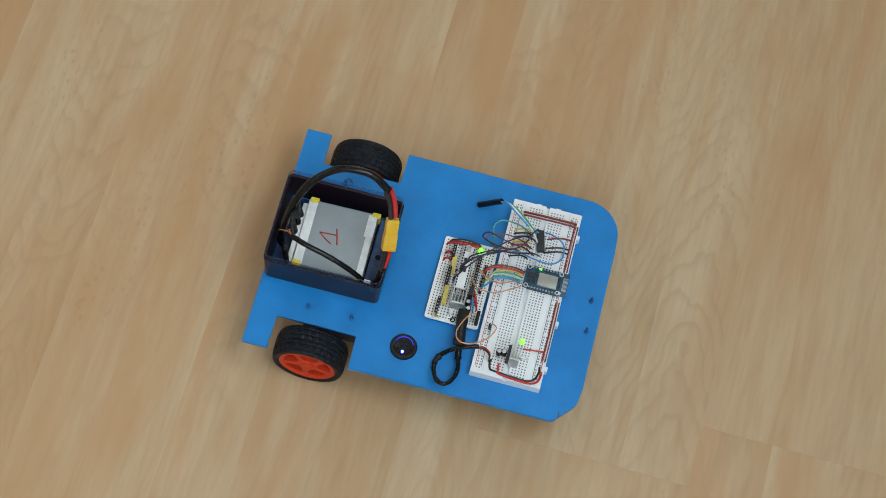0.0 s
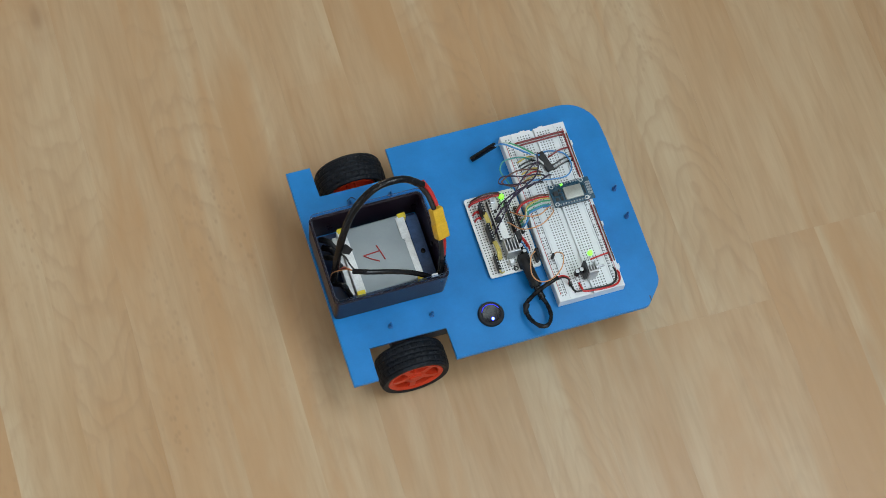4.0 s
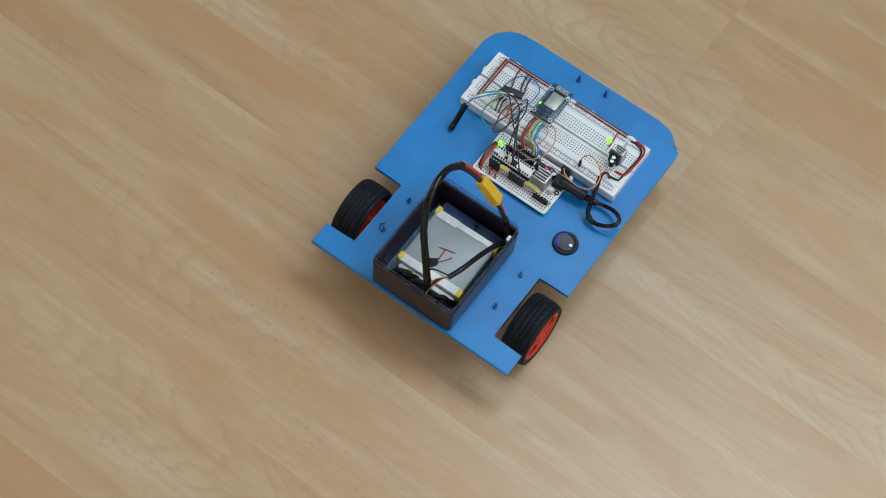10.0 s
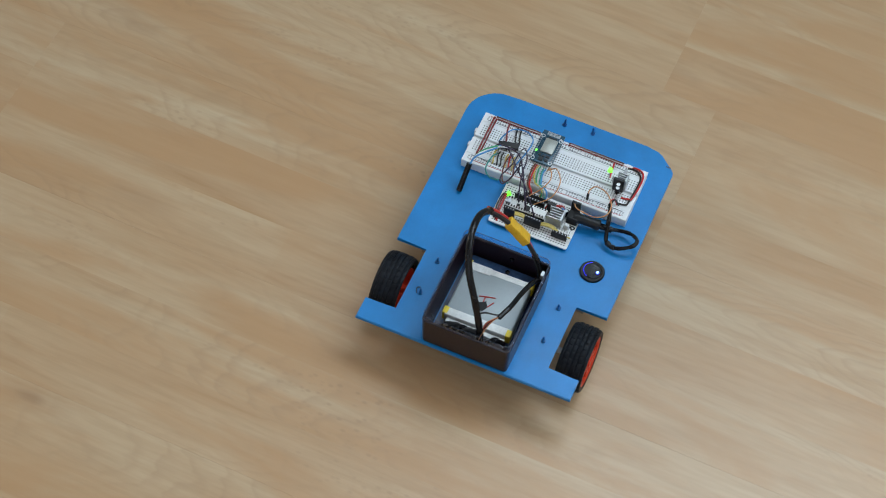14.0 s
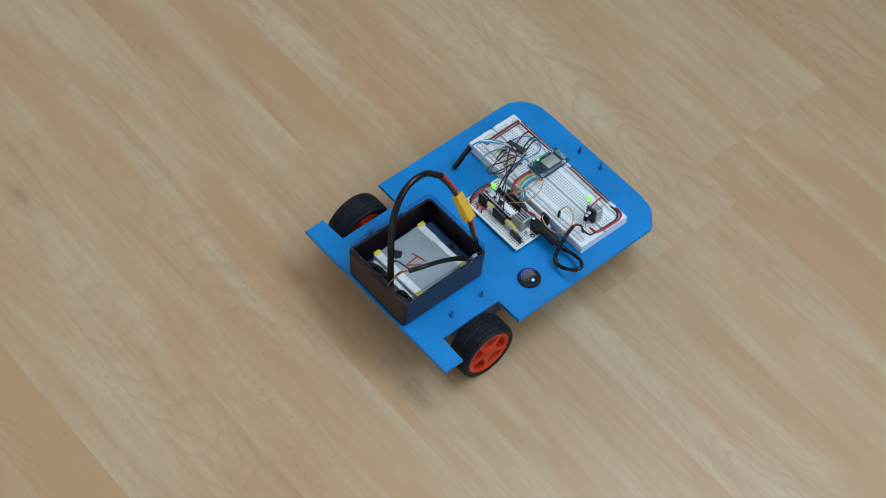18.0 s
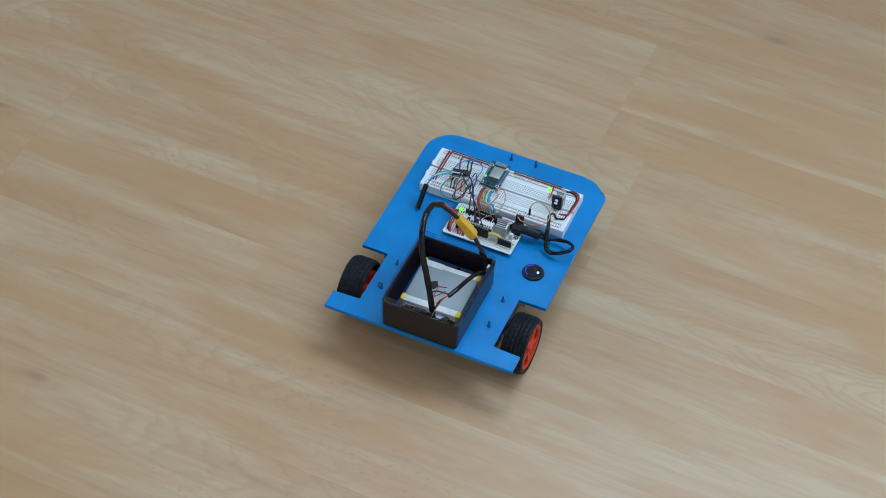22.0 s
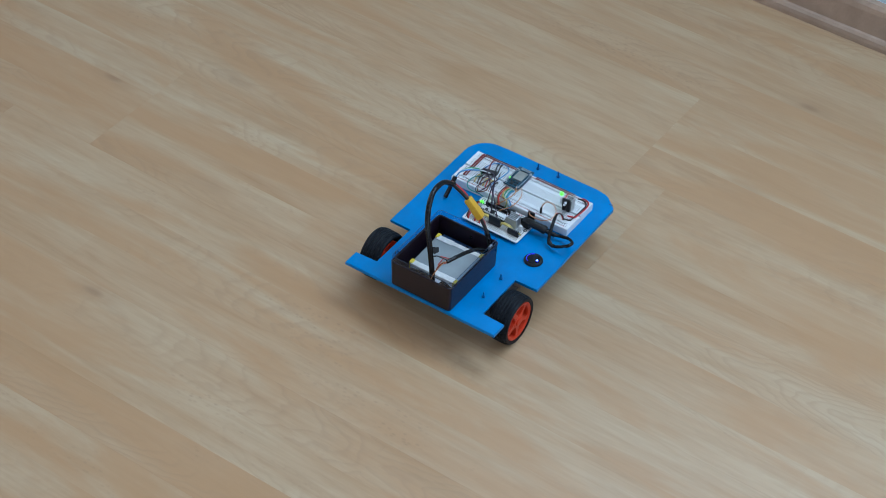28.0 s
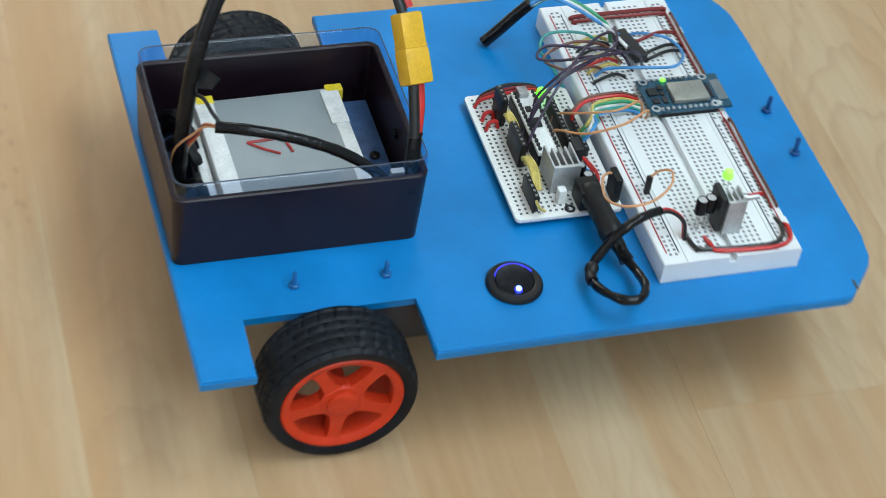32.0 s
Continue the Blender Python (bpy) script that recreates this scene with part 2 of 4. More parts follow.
FOIL = worn("grey_battery_foil", (0.30, 0.338, 0.352), 0.42, 0.2, scale=55, amount=0.08, bump=0.05, grain=0.03)
TAPE = worn("white_tape", (0.74, 0.75, 0.74), 0.5, scale=140, amount=0.15)
YTAPE = worn("yellow_tape", (0.78, 0.60, 0.03), 0.45, scale=200, amount=0.15)
INK = worn("red_marker_ink", (0.42, 0.035, 0.03), 0.55, scale=300, amount=0.3)
YELLOW = worn("yellow_connector_nylon", (0.70, 0.40, 0.02), 0.4, scale=150, amount=0.12)
REDW = worn("red_wire", (0.52, 0.022, 0.02), 0.35, scale=200, amount=0.2)
DREDW = worn("dark_red_wire", (0.20, 0.015, 0.015), 0.4, scale=200, amount=0.2)
WHITEB = worn("white_breadboard_plastic", (0.73, 0.75, 0.76), 0.42, scale=30, amount=0.05, bump=0.05, grain=0.03)
HOLE = material("grey_contact_hole", (0.17, 0.17, 0.175), 0.8)
BOARD_HOLE = material("dark_board_hole", (0.07, 0.07, 0.07), 0.8)
LINE_R = material("red_print", (0.42, 0.05, 0.05), 0.6)
LINE_B = material("dark_print", (0.06, 0.07, 0.09), 0.6)
PERF = worn("white_coated_board", (0.78, 0.79, 0.77), 0.45, scale=50, amount=0.08)
PCB = worn("blue_circuit_board", (0.017, 0.070, 0.115), 0.28, scale=110, amount=0.35)
CHIP = worn("black_chip", (0.014, 0.014, 0.016), 0.5, scale=250)
SHIELD = worn("nickel_shield", (0.42, 0.42, 0.38), 0.42, 0.7, scale=120, amount=0.1)
ORANGE = worn("orange_wire", (0.62, 0.29, 0.12), 0.4, scale=200)
YELW = worn("yellow_wire", (0.62, 0.49, 0.13), 0.4, scale=200)
GREENW = worn("green_wire", (0.05, 0.32, 0.15), 0.4, scale=200)
TEALW = worn("teal_wire", (0.05, 0.30, 0.27), 0.4, scale=200)
BLUEW = worn("blue_wire", (0.06, 0.26, 0.58), 0.4, scale=200)
NAVYW = worn("dark_purple_wire", (0.030, 0.016, 0.045), 0.4, scale=200)
WHITEW = worn("white_wire", (0.72, 0.72, 0.70), 0.4, scale=200)
BROWNW = worn("brown_wire", (0.15, 0.055, 0.035), 0.4, scale=200)
BLACKW = worn("black_wire", (0.012, 0.012, 0.013), 0.35, scale=200)
LED_G = material("lit_green_lamp", (0.35, 0.8, 0.15), 0.2, emit=(0.11, 1.0, 0.01), power=1.7)
LED_B = material("lit_blue_lamp", (0.4, 0.6, 1.0), 0.2, emit=(0.16, 0.36, 1.0), power=5.0)
LED_R = material("lit_blue_ring", (0.02, 0.03, 0.4), 0.3, emit=(0.03, 0.03, 1.0), power=1.0)

# ---- mesh helpers ----


def part(name, bm, mat, parent=None, label=""):
    me = bpy.data.meshes.new(name)
    bm.normal_update()
    bm.to_mesh(me)
    bm.free()
    me.materials.append(mat)
    ob = new(name, me)
    if parent:
        ob.parent = parent
    if label:
        ob["label"] = label
    return ob


def smooth(ob, angle=40):
    me = ob.data
    me.polygons.foreach_set("use_smooth", [True] * len(me.polygons))
    me.set_sharp_from_angle(angle=radians(angle))
    return ob


def thing(name, place, label, category, group=""):
    ob = new(name)
    ob.empty_display_size = 0.01
    ob.location = place
    return tagged(ob, label, category, group)


def box(x0, x1, y0, y1, z0, z1, r=0.0, bm=None, segments=2, turn=None):
    """A box with its edges rounded by r; several may share one bmesh."""
    b = bmesh.new()
    bmesh.ops.create_cube(b, size=1)
    for v in b.verts:
        v.co = Vector(((x1 - x0) * v.co.x, (y1 - y0) * v.co.y, (z1 - z0) * v.co.z))
    if r:
        bmesh.ops.bevel(b, geom=list(b.edges), offset=r, segments=segments, affect="EDGES", profile=0.6)
    mid = Matrix.Translation(((x0 + x1) / 2, (y0 + y1) / 2, (z0 + z1) / 2))
    b.transform(mid @ turn if turn else mid)
    return merge(bm, b)


def merge(bm, b):
    if bm is None:
        return b
    me = bpy.data.meshes.new("tmp")
    b.to_mesh(me)
    b.free()
    bm.from_mesh(me)
    bpy.data.meshes.remove(me)
    return bm


def lathe(profile, place, axis="Z", n=32, bm=None):
    """Turn a profile of (radius, height) round an axis through place."""
    b = bmesh.new()
    rings = []
    for r, h in profile:
        if r < 1e-6:
            rings.append([b.verts.new((0, 0, h))])
        else:
            rings.append([b.verts.new((r * math.cos(2 * math.pi * i / n), r * math.sin(2 * math.pi * i / n), h)) for i in range(n)])
    for a, c in zip(rings, rings[1:]):
        for i in range(n):
            j = (i + 1) % n
            if len(a) == 1 and len(c) == 1:
                continue
            if len(a) == 1:
                b.faces.new((a[0], c[i], c[j]))
            elif len(c) == 1:
                b.faces.new((a[i], c[0], a[j]))
            else:
                b.faces.new((a[i], c[i], c[j], a[j]))
    bmesh.ops.recalc_face_normals(b, faces=b.faces)
    spin = {"Z": Matrix(), "Y": Matrix.Rotation(radians(-90), 4, "X"), "X": Matrix.Rotation(radians(90), 4, "Y")}[axis]
    b.transform(Matrix.Translation(place) @ spin)
    return merge(bm, b)


def spline(points, steps=7):
    pts = [Vector(p) for p in points]
    pts = [2 * pts[0] - pts[1]] + pts + [2 * pts[-1] - pts[-2]]
    out = []
    for a, b, c, d in zip(pts, pts[1:], pts[2:], pts[3:]):
        for i in range(steps):
            t = i / steps
            out.append(0.5 * (2 * b + (c - a) * t + (2 * a - 5 * b + 4 * c - d) * t * t + (3 * b - a - 3 * c + d) * t ** 3))
    return out + [pts[-2]]


def tube(points, r, n=8, steps=7, bm=None, wobble=0.0, flat=1.0):
    """A wire or cable through a few points."""
    b = bmesh.new()
    path = spline(points, steps)
    side = None
    rings = []
    for i, p in enumerate(path):
        way = (path[min(i + 1, len(path) - 1)] - path[max(i - 1, 0)]).normalized()
        if side is None:
            side = way.orthogonal().normalized()
        side = (side - way * side.dot(way)).normalized()
        up = way.cross(side)
        rr = r * (1 + wobble * noise.noise(p * 260))
        rings.append([b.verts.new(p + rr * (side * math.cos(2 * math.pi * k / n) + flat * up * math.sin(2 * math.pi * k / n))) for k in range(n)])
    for a, c in zip(rings, rings[1:]):
        for k in range(n):
            b.faces.new((a[k], a[(k + 1) % n], c[(k + 1) % n], c[k]))
    b.faces.new(rings[0][::-1])
    b.faces.new(rings[-1])
    return merge(bm, b)


def prism(outline, z0, z1, bm=None, bevel=0.0):
    """A plate from its outline."""
    b = bmesh.new()
    low = [b.verts.new((x, y, z0)) for x, y in outline]
    top = [b.verts.new((x, y, z1)) for x, y in outline]
    b.faces.new(low[::-1])
    upper = b.faces.new(top)
    for i in range(len(outline)):
        j = (i + 1) % len(outline)
        b.faces.new((low[i], low[j], top[j], top[i]))
    if bevel:
        bmesh.ops.bevel(b, geom=list(upper.edges), offset=bevel, segments=2, affect="EDGES")
    return merge(bm, b)


def arc(cx, cy, r, a0, a1, n=8):
    return [(cx + r * math.cos(radians(a0 + (a1 - a0) * i / n)), cy + r * math.sin(radians(a0 + (a1 - a0) * i / n))) for i in range(n + 1)]


def cable(name, points, r, mat, label, category="wire", group="", **more):
    """A wire or cable as a thing of its own."""
    ob = smooth(part(name, tube(points, r, **more), mat))
    return tagged(ob, label, category, group)


def room(ob, label, category, kind="structure"):
    ob.matrix_world = TURN
    return tagged(ob, label, category, kind=kind)


# ---- room ----
X0, X1, Y0, Y1, TOP = -2.6, 0.845, -1.8, 4.6, 2.5
room(part("floor", box(X0, X1, Y0, Y1, -0.06, -0.010), FLOOR), "beech laminate floor of long boards", "floor")
floor = bpy.data.objects["floor"]


def pierced(bm, axis, at, thick, lo, hi, openings):
    """A wall along x or y with rectangular openings (from, to, sill, head)."""
    def piece(p, q, z0, z1):
        if axis == "X":
            box(p, q, at, at + thick, z0, z1, bm=bm)
        else:
            box(at, at + thick, p, q, z0, z1, bm=bm)

    pos = lo
    for p, q, sill, head in openings:
        piece(pos, p, -0.01, TOP)
        piece(p, q, -0.01, sill)
        piece(p, q, head, TOP)
        pos = q
    piece(pos, hi, -0.01, TOP)
    return bm


def walls():
    """Plain walls, the white ones and ceiling unseen, with openings made to fit the area lights."""
    room(part("wall_east", pierced(bmesh.new(), "Y", X1, 0.12, Y0, Y1, [(-1.12, 0.22, 1.32, 2.38)]), WALL_BLUE), "plain pale blue wall above a brown skirting", "wall")
    room(part("wall_west", pierced(bmesh.new(), "Y", X0 - 0.12, 0.12, Y0, Y1, [(-1.3, 0.1, 0.85, 2.15)]), WALL), "plain white wall", "wall")
    room(part("wall_north", pierced(bmesh.new(), "X", Y1, 0.12, X0, X1, [(-1.12, 0.72, 1.25, 2.40)]), WALL), "plain white wall", "wall")
    room(part("wall_south", pierced(bmesh.new(), "X", Y0 - 0.12, 0.12, X0, X1, [(-0.26, 0.78, 1.20, 2.42)]), WALL), "plain white wall", "wall")
    room(part("ceiling", box(X0, X1, Y0, Y1, TOP, TOP + 0.1), WALL), "plain white ceiling", "ceiling")


walls()


def skirting():
    """Brown skirting with a stepped, rounded profile along the white wall."""
    bm = bmesh.new()
    profile = [(0.0, 0.0), (-0.018, 0.0), (-0.0185, 0.006), (-0.0175, 0.012), (-0.0145, 0.0155), (-0.0115, 0.017), (-0.0110, 0.050), (-0.0100, 0.058), (-0.0070, 0.064), (-0.002, 0.066), (0.0, 0.066)]
    a = [bm.verts.new((X1 + x, Y0, z)) for x, z in profile]
    c = [bm.verts.new((X1 + x, Y1, z)) for x, z in profile]
    for i in range(len(profile) - 1):
        bm.faces.new((a[i], c[i], c[i + 1], a[i + 1]))
    bm.faces.new(a)
    bm.faces.new(c[::-1])
    bmesh.ops.recalc_face_normals(bm, faces=bm.faces)
    room(part("baseboard", bm, SKIRT), "brown wood-look skirting board along a pale blue wall", "skirting")


skirting()
# ---- the robot car ----
Z = 0.054                     # top of the chassis plate
car = thing("robot_car", (0.15, 0, 0), "home-made robot car with blue chassis plate and orange-red wheels", "robot car")
car.location = (0, 0, 0)


def chassis():
    w, notch = 0.1035, 0.0735
    outline = [(0.0, -w), (0.0218, -w), (0.0218, -notch), (0.0918, -notch), (0.0918, -w)]
    outline += [(0.2655, -w), (0.2690, -w + 0.0012), (0.2825, -0.0870), (0.2850, -0.0820), (0.2866, -0.0700), (0.2866, 0.060)] + arc(0.2545, w - 0.0315, 0.0315, 8, 90, 9)
    outline += [(0.0918, w), (0.0918, notch), (0.0218, notch), (0.0218, w), (0.0, w)]
    part("chassis_plate", prism(outline, Z - 0.004, Z, bevel=0.0006), BLUE, car, "blue-painted flat plate with wheel notches and rounded front corners")
    scar = part("scratch", box(0.2712, 0.2722, -0.0995, -0.0945, Z + 0.0002, Z + 0.0005), LINE_B, car, "small dark crack near the front corner")
    return scar


chassis()


def wheel(y_out, side):
    """A moulded five-spoke wheel with a ribbed rubber tyre. side: -1 right, 1 left."""
    cx, cz, width, radius = 0.0565, 0.0312, 0.0255, 0.0312
    mid = y_out - side * width / 2
    h = width / 2
    hub = smooth(part("wheel", lathe([(0, -h), (0.0042, -h), (0.0042, h - 0.006), (0, h - 0.006)], (cx, mid, cz), "Y", 20), RIM, car))
    # tyre: one skin whose crown is cut by slanting grooves
    bm = bmesh.new()
    around, across = 240, 25
    rings = []
    for j in range(across):
        v = -1 + 2 * j / (across - 1)
        crown = radius - 0.0022 * abs(v) ** 5
        loop = []
        for i in range(around):
            u = i / around * 30 + 0.6 * abs(v) + (0.5 if abs(v) < 0.36 else 0.0)
            groove = 0.0
            if abs(abs(v) - 0.36) < 0.05 or abs(v) < 0.045 or abs(abs(v) - 0.72) < 0.05:
                groove = 0.0010
            elif abs(v) < 0.93 and (u % 1) < 0.20:
                groove = 0.0006
            a = 2 * math.pi * i / around
            loop.append(bm.verts.new(((crown - groove) * math.cos(a), v * h, (crown - groove) * math.sin(a))))
        rings.append(loop)
    for r, v in ((0.0270, h + 0.0002), (0.0246, h - 0.0010), (0.0242, 0.0), (0.0246, -h + 0.0010), (0.0270, -h - 0.0002)):
        rings.append([bm.verts.new((r * math.cos(2 * math.pi * i / around), v, r * math.sin(2 * math.pi * i / around))) for i in range(around)])
    for p, q in zip(rings, rings[1:] + rings[:1]):
        for i in range(around):
            k = (i + 1) % around
            bm.faces.new((p[i], p[k], q[k], q[i]))
    bmesh.ops.recalc_face_normals(bm, faces=bm.faces)
    bm.transform(Matrix.Translation((cx, mid, cz)))
    smooth(part("tyre", bm, TYRE, hub, "black ribbed rubber tyre"), 35)
    rim = lathe([(0.0246, -h + 0.0015), (0.0247, h - 0.0012), (0.0240, h - 0.0004), (0.0218, h - 0.0010), (0.0206, h - 0.0020), (0.0203, h - 0.0040), (0.0212, 0.002), (0.0208, -h + 0.0015)], (0, 0, 0), "Y", 48)
    lathe([(0.0090, h - 0.007), (0.0090, h - 0.0022), (0.0084, h - 0.0014), (0, h - 0.0013)], (0, 0, 0), "Y", 24, bm=rim)
    lathe([(0.0062, h - 0.0015), (0.0060, h - 0.0004), (0.0054, h - 0.0001), (0, h - 0.0002)], (0, 0, 0), "Y", 20, bm=rim)
    for i in range(5):
        a = 2 * math.pi * i / 5 + 0.22
        b = bmesh.new()
        q = [(0.0070, -0.0044), (0.0115, -0.0031), (0.0176, -0.0027), (0.0221, -0.0040), (0.0221, 0.0040), (0.0176, 0.0027), (0.0115, 0.0031), (0.0070, 0.0044)]
        lo = [b.verts.new((r, h - 0.0070, s)) for r, s in q]
        hi = [b.verts.new((r, h - 0.0018, s * 0.9)) for r, s in q]
        b.faces.new(lo)
        b.faces.new(hi[::-1])
        for k in range(8):
            j = (k + 1) % 8
            b.faces.new((lo[k], lo[j], hi[j], hi[k]))
        bmesh.ops.recalc_face_normals(b, faces=b.faces)
        b.transform(Matrix.Rotation(a, 4, "Y"))
        merge(rim, b)
    if side < 0:
        rim.transform(Matrix.Rotation(radians(180), 4, "Z"))
    rim.transform(Matrix.Translation((cx, mid, cz)))
    smooth(part("rim", rim, RIM, hub, "orange-red five-spoke plastic rim"), 35)


wheel(-0.1040, -1)
wheel(0.1040, 1)


def underside():
    for s in (-1, 1):
        bm = box(0.044, 0.108, s * 0.0610 - 0.0095, s * 0.0610 + 0.0095, Z - 0.0275, Z - 0.0042, 0.002)
        lathe([(0, -0.013), (0.0112, -0.013), (0.0112, 0.013), (0, 0.013)], (0.121, s * 0.0610, Z - 0.016), "X", 20, bm=bm)
        smooth(part("gear_motor", bm, MOTOR, car, "dark plastic gear motor under the plate"))
        part("motor_shaft", lathe([(0, -0.012), (0.0027, -0.012), (0.0027, 0.012), (0, 0.012)], (0.0565, s * 0.075, 0.0312), "Y", 12), STEEL, car)
        part("bracket", box(0.0945, 0.0965, s * 0.074 - 0.006, s * 0.074 + 0.006, Z - 0.012, Z - 0.0042), SKIRT, car)
    bm = lathe([(0, 0.0012), (0.005, 0.0022), (0.0085, 0.006), (0.0096, 0.011), (0.0085, 0.016), (0.004, 0.019), (0, 0.02)], (0.262, 0, 0), "Z", 24)
    ball = smooth(part("caster", bm, STEEL, car, "steel ball caster under the front"))
    smooth(part("caster_housing", lathe([(0.010, 0.012), (0.0125, 0.012), (0.0135, 0.030), (0.0135, Z - 0.0042), (0.008, Z - 0.0042), (0.008, 0.020), (0.010, 0.012)], (0.262, 0, 0), "Z", 24), BLACK, ball))


underside()


def bolt(x, y, tall=0.0085, lean=0):
    paint = BOLT if x > 0.2 else BOLT_PALE
    bm = lathe([(0, 0.0), (0.0010, 0.0), (0.0010, tall - 0.0004), (0.0007, tall), (0, tall)], (0, 0, 0), "Z", 10)
    bm.transform(Matrix.Translation((x, y, Z)) @ Matrix.Rotation(radians(lean), 4, "X"))
    b = smooth(part("bolt", bm, paint, car, "screw end standing up through the plate"))
    part("nut", lathe([(0, 0.0001), (0.0023, 0.0001), (0.0023, 0.0014), (0.0019, 0.0017), (0, 0.0017)], (x, y, Z), "Z", 6), paint, b)


for bx, by in ((0.0456, -0.0598), (0.0830, -0.0598), (0.0826, 0.0595), (0.0460, 0.0605), (0.2763, 0.0106), (0.2780, -0.0178)):
    bolt(bx, by, 0.0090 if bx > 0.2 else 0.0075, 3 if by > 0 else -2)


cable("wire_scrap", [(0.0516, 0.0630, Z + 0.0006), (0.0480, 0.0648, Z + 0.0030), (0.0440, 0.0632, Z + 0.0006)], 0.0004, BLACKW, "short scrap of black wire beside a screw end", "wire")


def rocker_switch():
    x, y = 0.1322, -0.0732
    bez = smooth(part("rocker_switch", lathe([(0.0080, 0.0004), (0.0080, 0.0022), (0.0086, 0.0026), (0.0106, 0.0024), (0.0116, 0.0012), (0.0116, 0.0002), (0.0080, 0.0002)], (x, y, Z), "Z", 40), BLACK, car, "round black rocker switch with a lit blue dot"))
    b = bmesh.new()
    n = 32
    lo, hi = [], []
    for i in range(n):
        a = 2 * math.pi * i / n
        px, py = 0.0078 * math.cos(a), 0.0078 * math.sin(a)
        lo.append(b.verts.new((px, py, 0.0004)))
        hi.append(b.verts.new((px * 0.97, py * 0.97, 0.0022 + 0.16 * py + 9.0 * py * py)))
    c = b.verts.new((0, 0, 0.0018))
    for i in range(n):
        j = (i + 1) % n
        b.faces.new((lo[i], lo[j], hi[j], hi[i]))
        b.faces.new((hi[i], hi[j], c))
    b.transform(Matrix.Translation((x, y, Z)))
    smooth(part("rocker", b, GLOSSY, bez), 30)
    smooth(part("indicator_light", lathe([(0.0011, 0.0022), (0.0011, 0.0031), (0.0007, 0.0035), (0, 0.0036)], (x, y - 0.0051, Z), "Z", 16), LED_B, bez, "small bright blue light dot"))
    # the dot's blue halo, built as an emitting ring; the switch has no such part
    smooth(part("halo_ring", lathe([(0.0012, 0.0021), (0.0012, 0.0029), (0.0017, 0.0027), (0.0017, 0.0021)], (x, y - 0.0051, Z), "Z", 16), LED_R, bez, "blue halo of the dot, modelled as a glowing ring"))
    ring = []
    for a in range(20, 161, 10):
        ring.append((x + 0.0081 * math.cos(radians(a)), y + 0.0081 * math.sin(radians(a)), Z + 0.0034))
    smooth(part("glow_ring", tube(ring, 0.00032, 6, 2), LED_R, bez, "thin blue glowing arc at the rim"))


rocker_switch()

# ---- battery tray, battery, power lead ----
TX0, TX1, TY0, TY1, TZ = 0.0004, 0.1022, -0.0428, 0.0414, 0.0895


def ring_wall(x0, x1, y0, y1, z0, z1, t, r, flare=0.0, n=5):
    """Four walls with rounded corners, open above and below."""
    b = bmesh.new()

    def loop(d, z):
        a0, a1, c0, c1, q = x0 + d, x1 - d, y0 + d, y1 - d, max(r - d, 0.0005)
        pts = arc(a1 - q, c1 - q, q, 0, 90, n) + arc(a0 + q, c1 - q, q, 90, 180, n) + arc(a0 + q, c0 + q, q, 180, 270, n) + arc(a1 - q, c0 + q, q, 270, 360, n)
        return [b.verts.new((x, y, z)) for x, y in pts]

    rows = [loop(flare, z0), loop(0, z1 - 0.0006), loop(0.0006, z1), loop(t - 0.0006, z1), loop(t, z1 - 0.0006), loop(t + flare, z0)]
    for a, c in zip(rows, rows[1:] + rows[:1]):
        for i in range(len(a)):
            j = (i + 1) % len(a)
            b.faces.new((a[i], a[j], c[j], c[i]))
    bmesh.ops.recalc_face_normals(b, faces=b.faces)
    return b


def battery_tray():
    tray = thing("battery_tray", (0, 0, 0), "dark plum plastic tray holding a battery on blue plate", "tray")
    smooth(part("tray_wall", ring_wall(TX0, TX1, TY0, TY1, Z + 0.0003, TZ, 0.0026, 0.005, 0.0012), DARK, tray), 35)
    liner = smooth(part("clear_liner", ring_wall(TX0 + 0.0005, TX1 - 0.0005, TY0 + 0.0005, TY1 - 0.0005, TZ + 0.0003, TZ + 0.0075, 0.0007, 0.005), CLEAR, tray, "clear plastic sheet standing above the rim"), 35)
    liner.visible_shadow = False
    q = 0.005
    ring = arc(TX1 - 0.001 - q, TY1 - 0.001 - q, q, 0, 90, 4) + arc(TX0 + 0.001 + q, TY1 - 0.001 - q, q, 90, 180, 4) + arc(TX0 + 0.001 + q, TY0 + 0.001 + q, q, 180, 270, 4) + arc(TX1 - 0.001 - q, TY0 + 0.001 + q, q, 270, 360, 4)
    smooth(part("liner_edge", tube([(x, y, TZ + 0.0077) for x, y in ring + ring[:1]], 0.00026, 6, 1), EDGE, liner, "dark cut edge of the clear sheet"))
    part("metal_clip", box(0.0870, 0.0925, TY0 + 0.0030, TY0 + 0.0058, 0.0835, 0.0900, 0.0005), SILVER, tray, "small silver clip at the inner wall")
    part("tray_floor", box(TX0 + 0.005, TX1 - 0.005, TY0 + 0.005, TY1 - 0.005, Z + 0.0004, Z + 0.0014), worn("dark_blue_sheet", (0.022, 0.045, 0.11), 0.16, scale=60, amount=0.3), tray, "glossy dark blue sheet lining the tray")
    part("folded_flap", box(0.0855, 0.0965, -0.034, 0.030, Z + 0.012, Z + 0.0128, 0.0003), worn("blue_tinted_film", (0.05, 0.10, 0.22), 0.12, scale=90, amount=0.4), tray, "shiny folded clear film beside the battery")


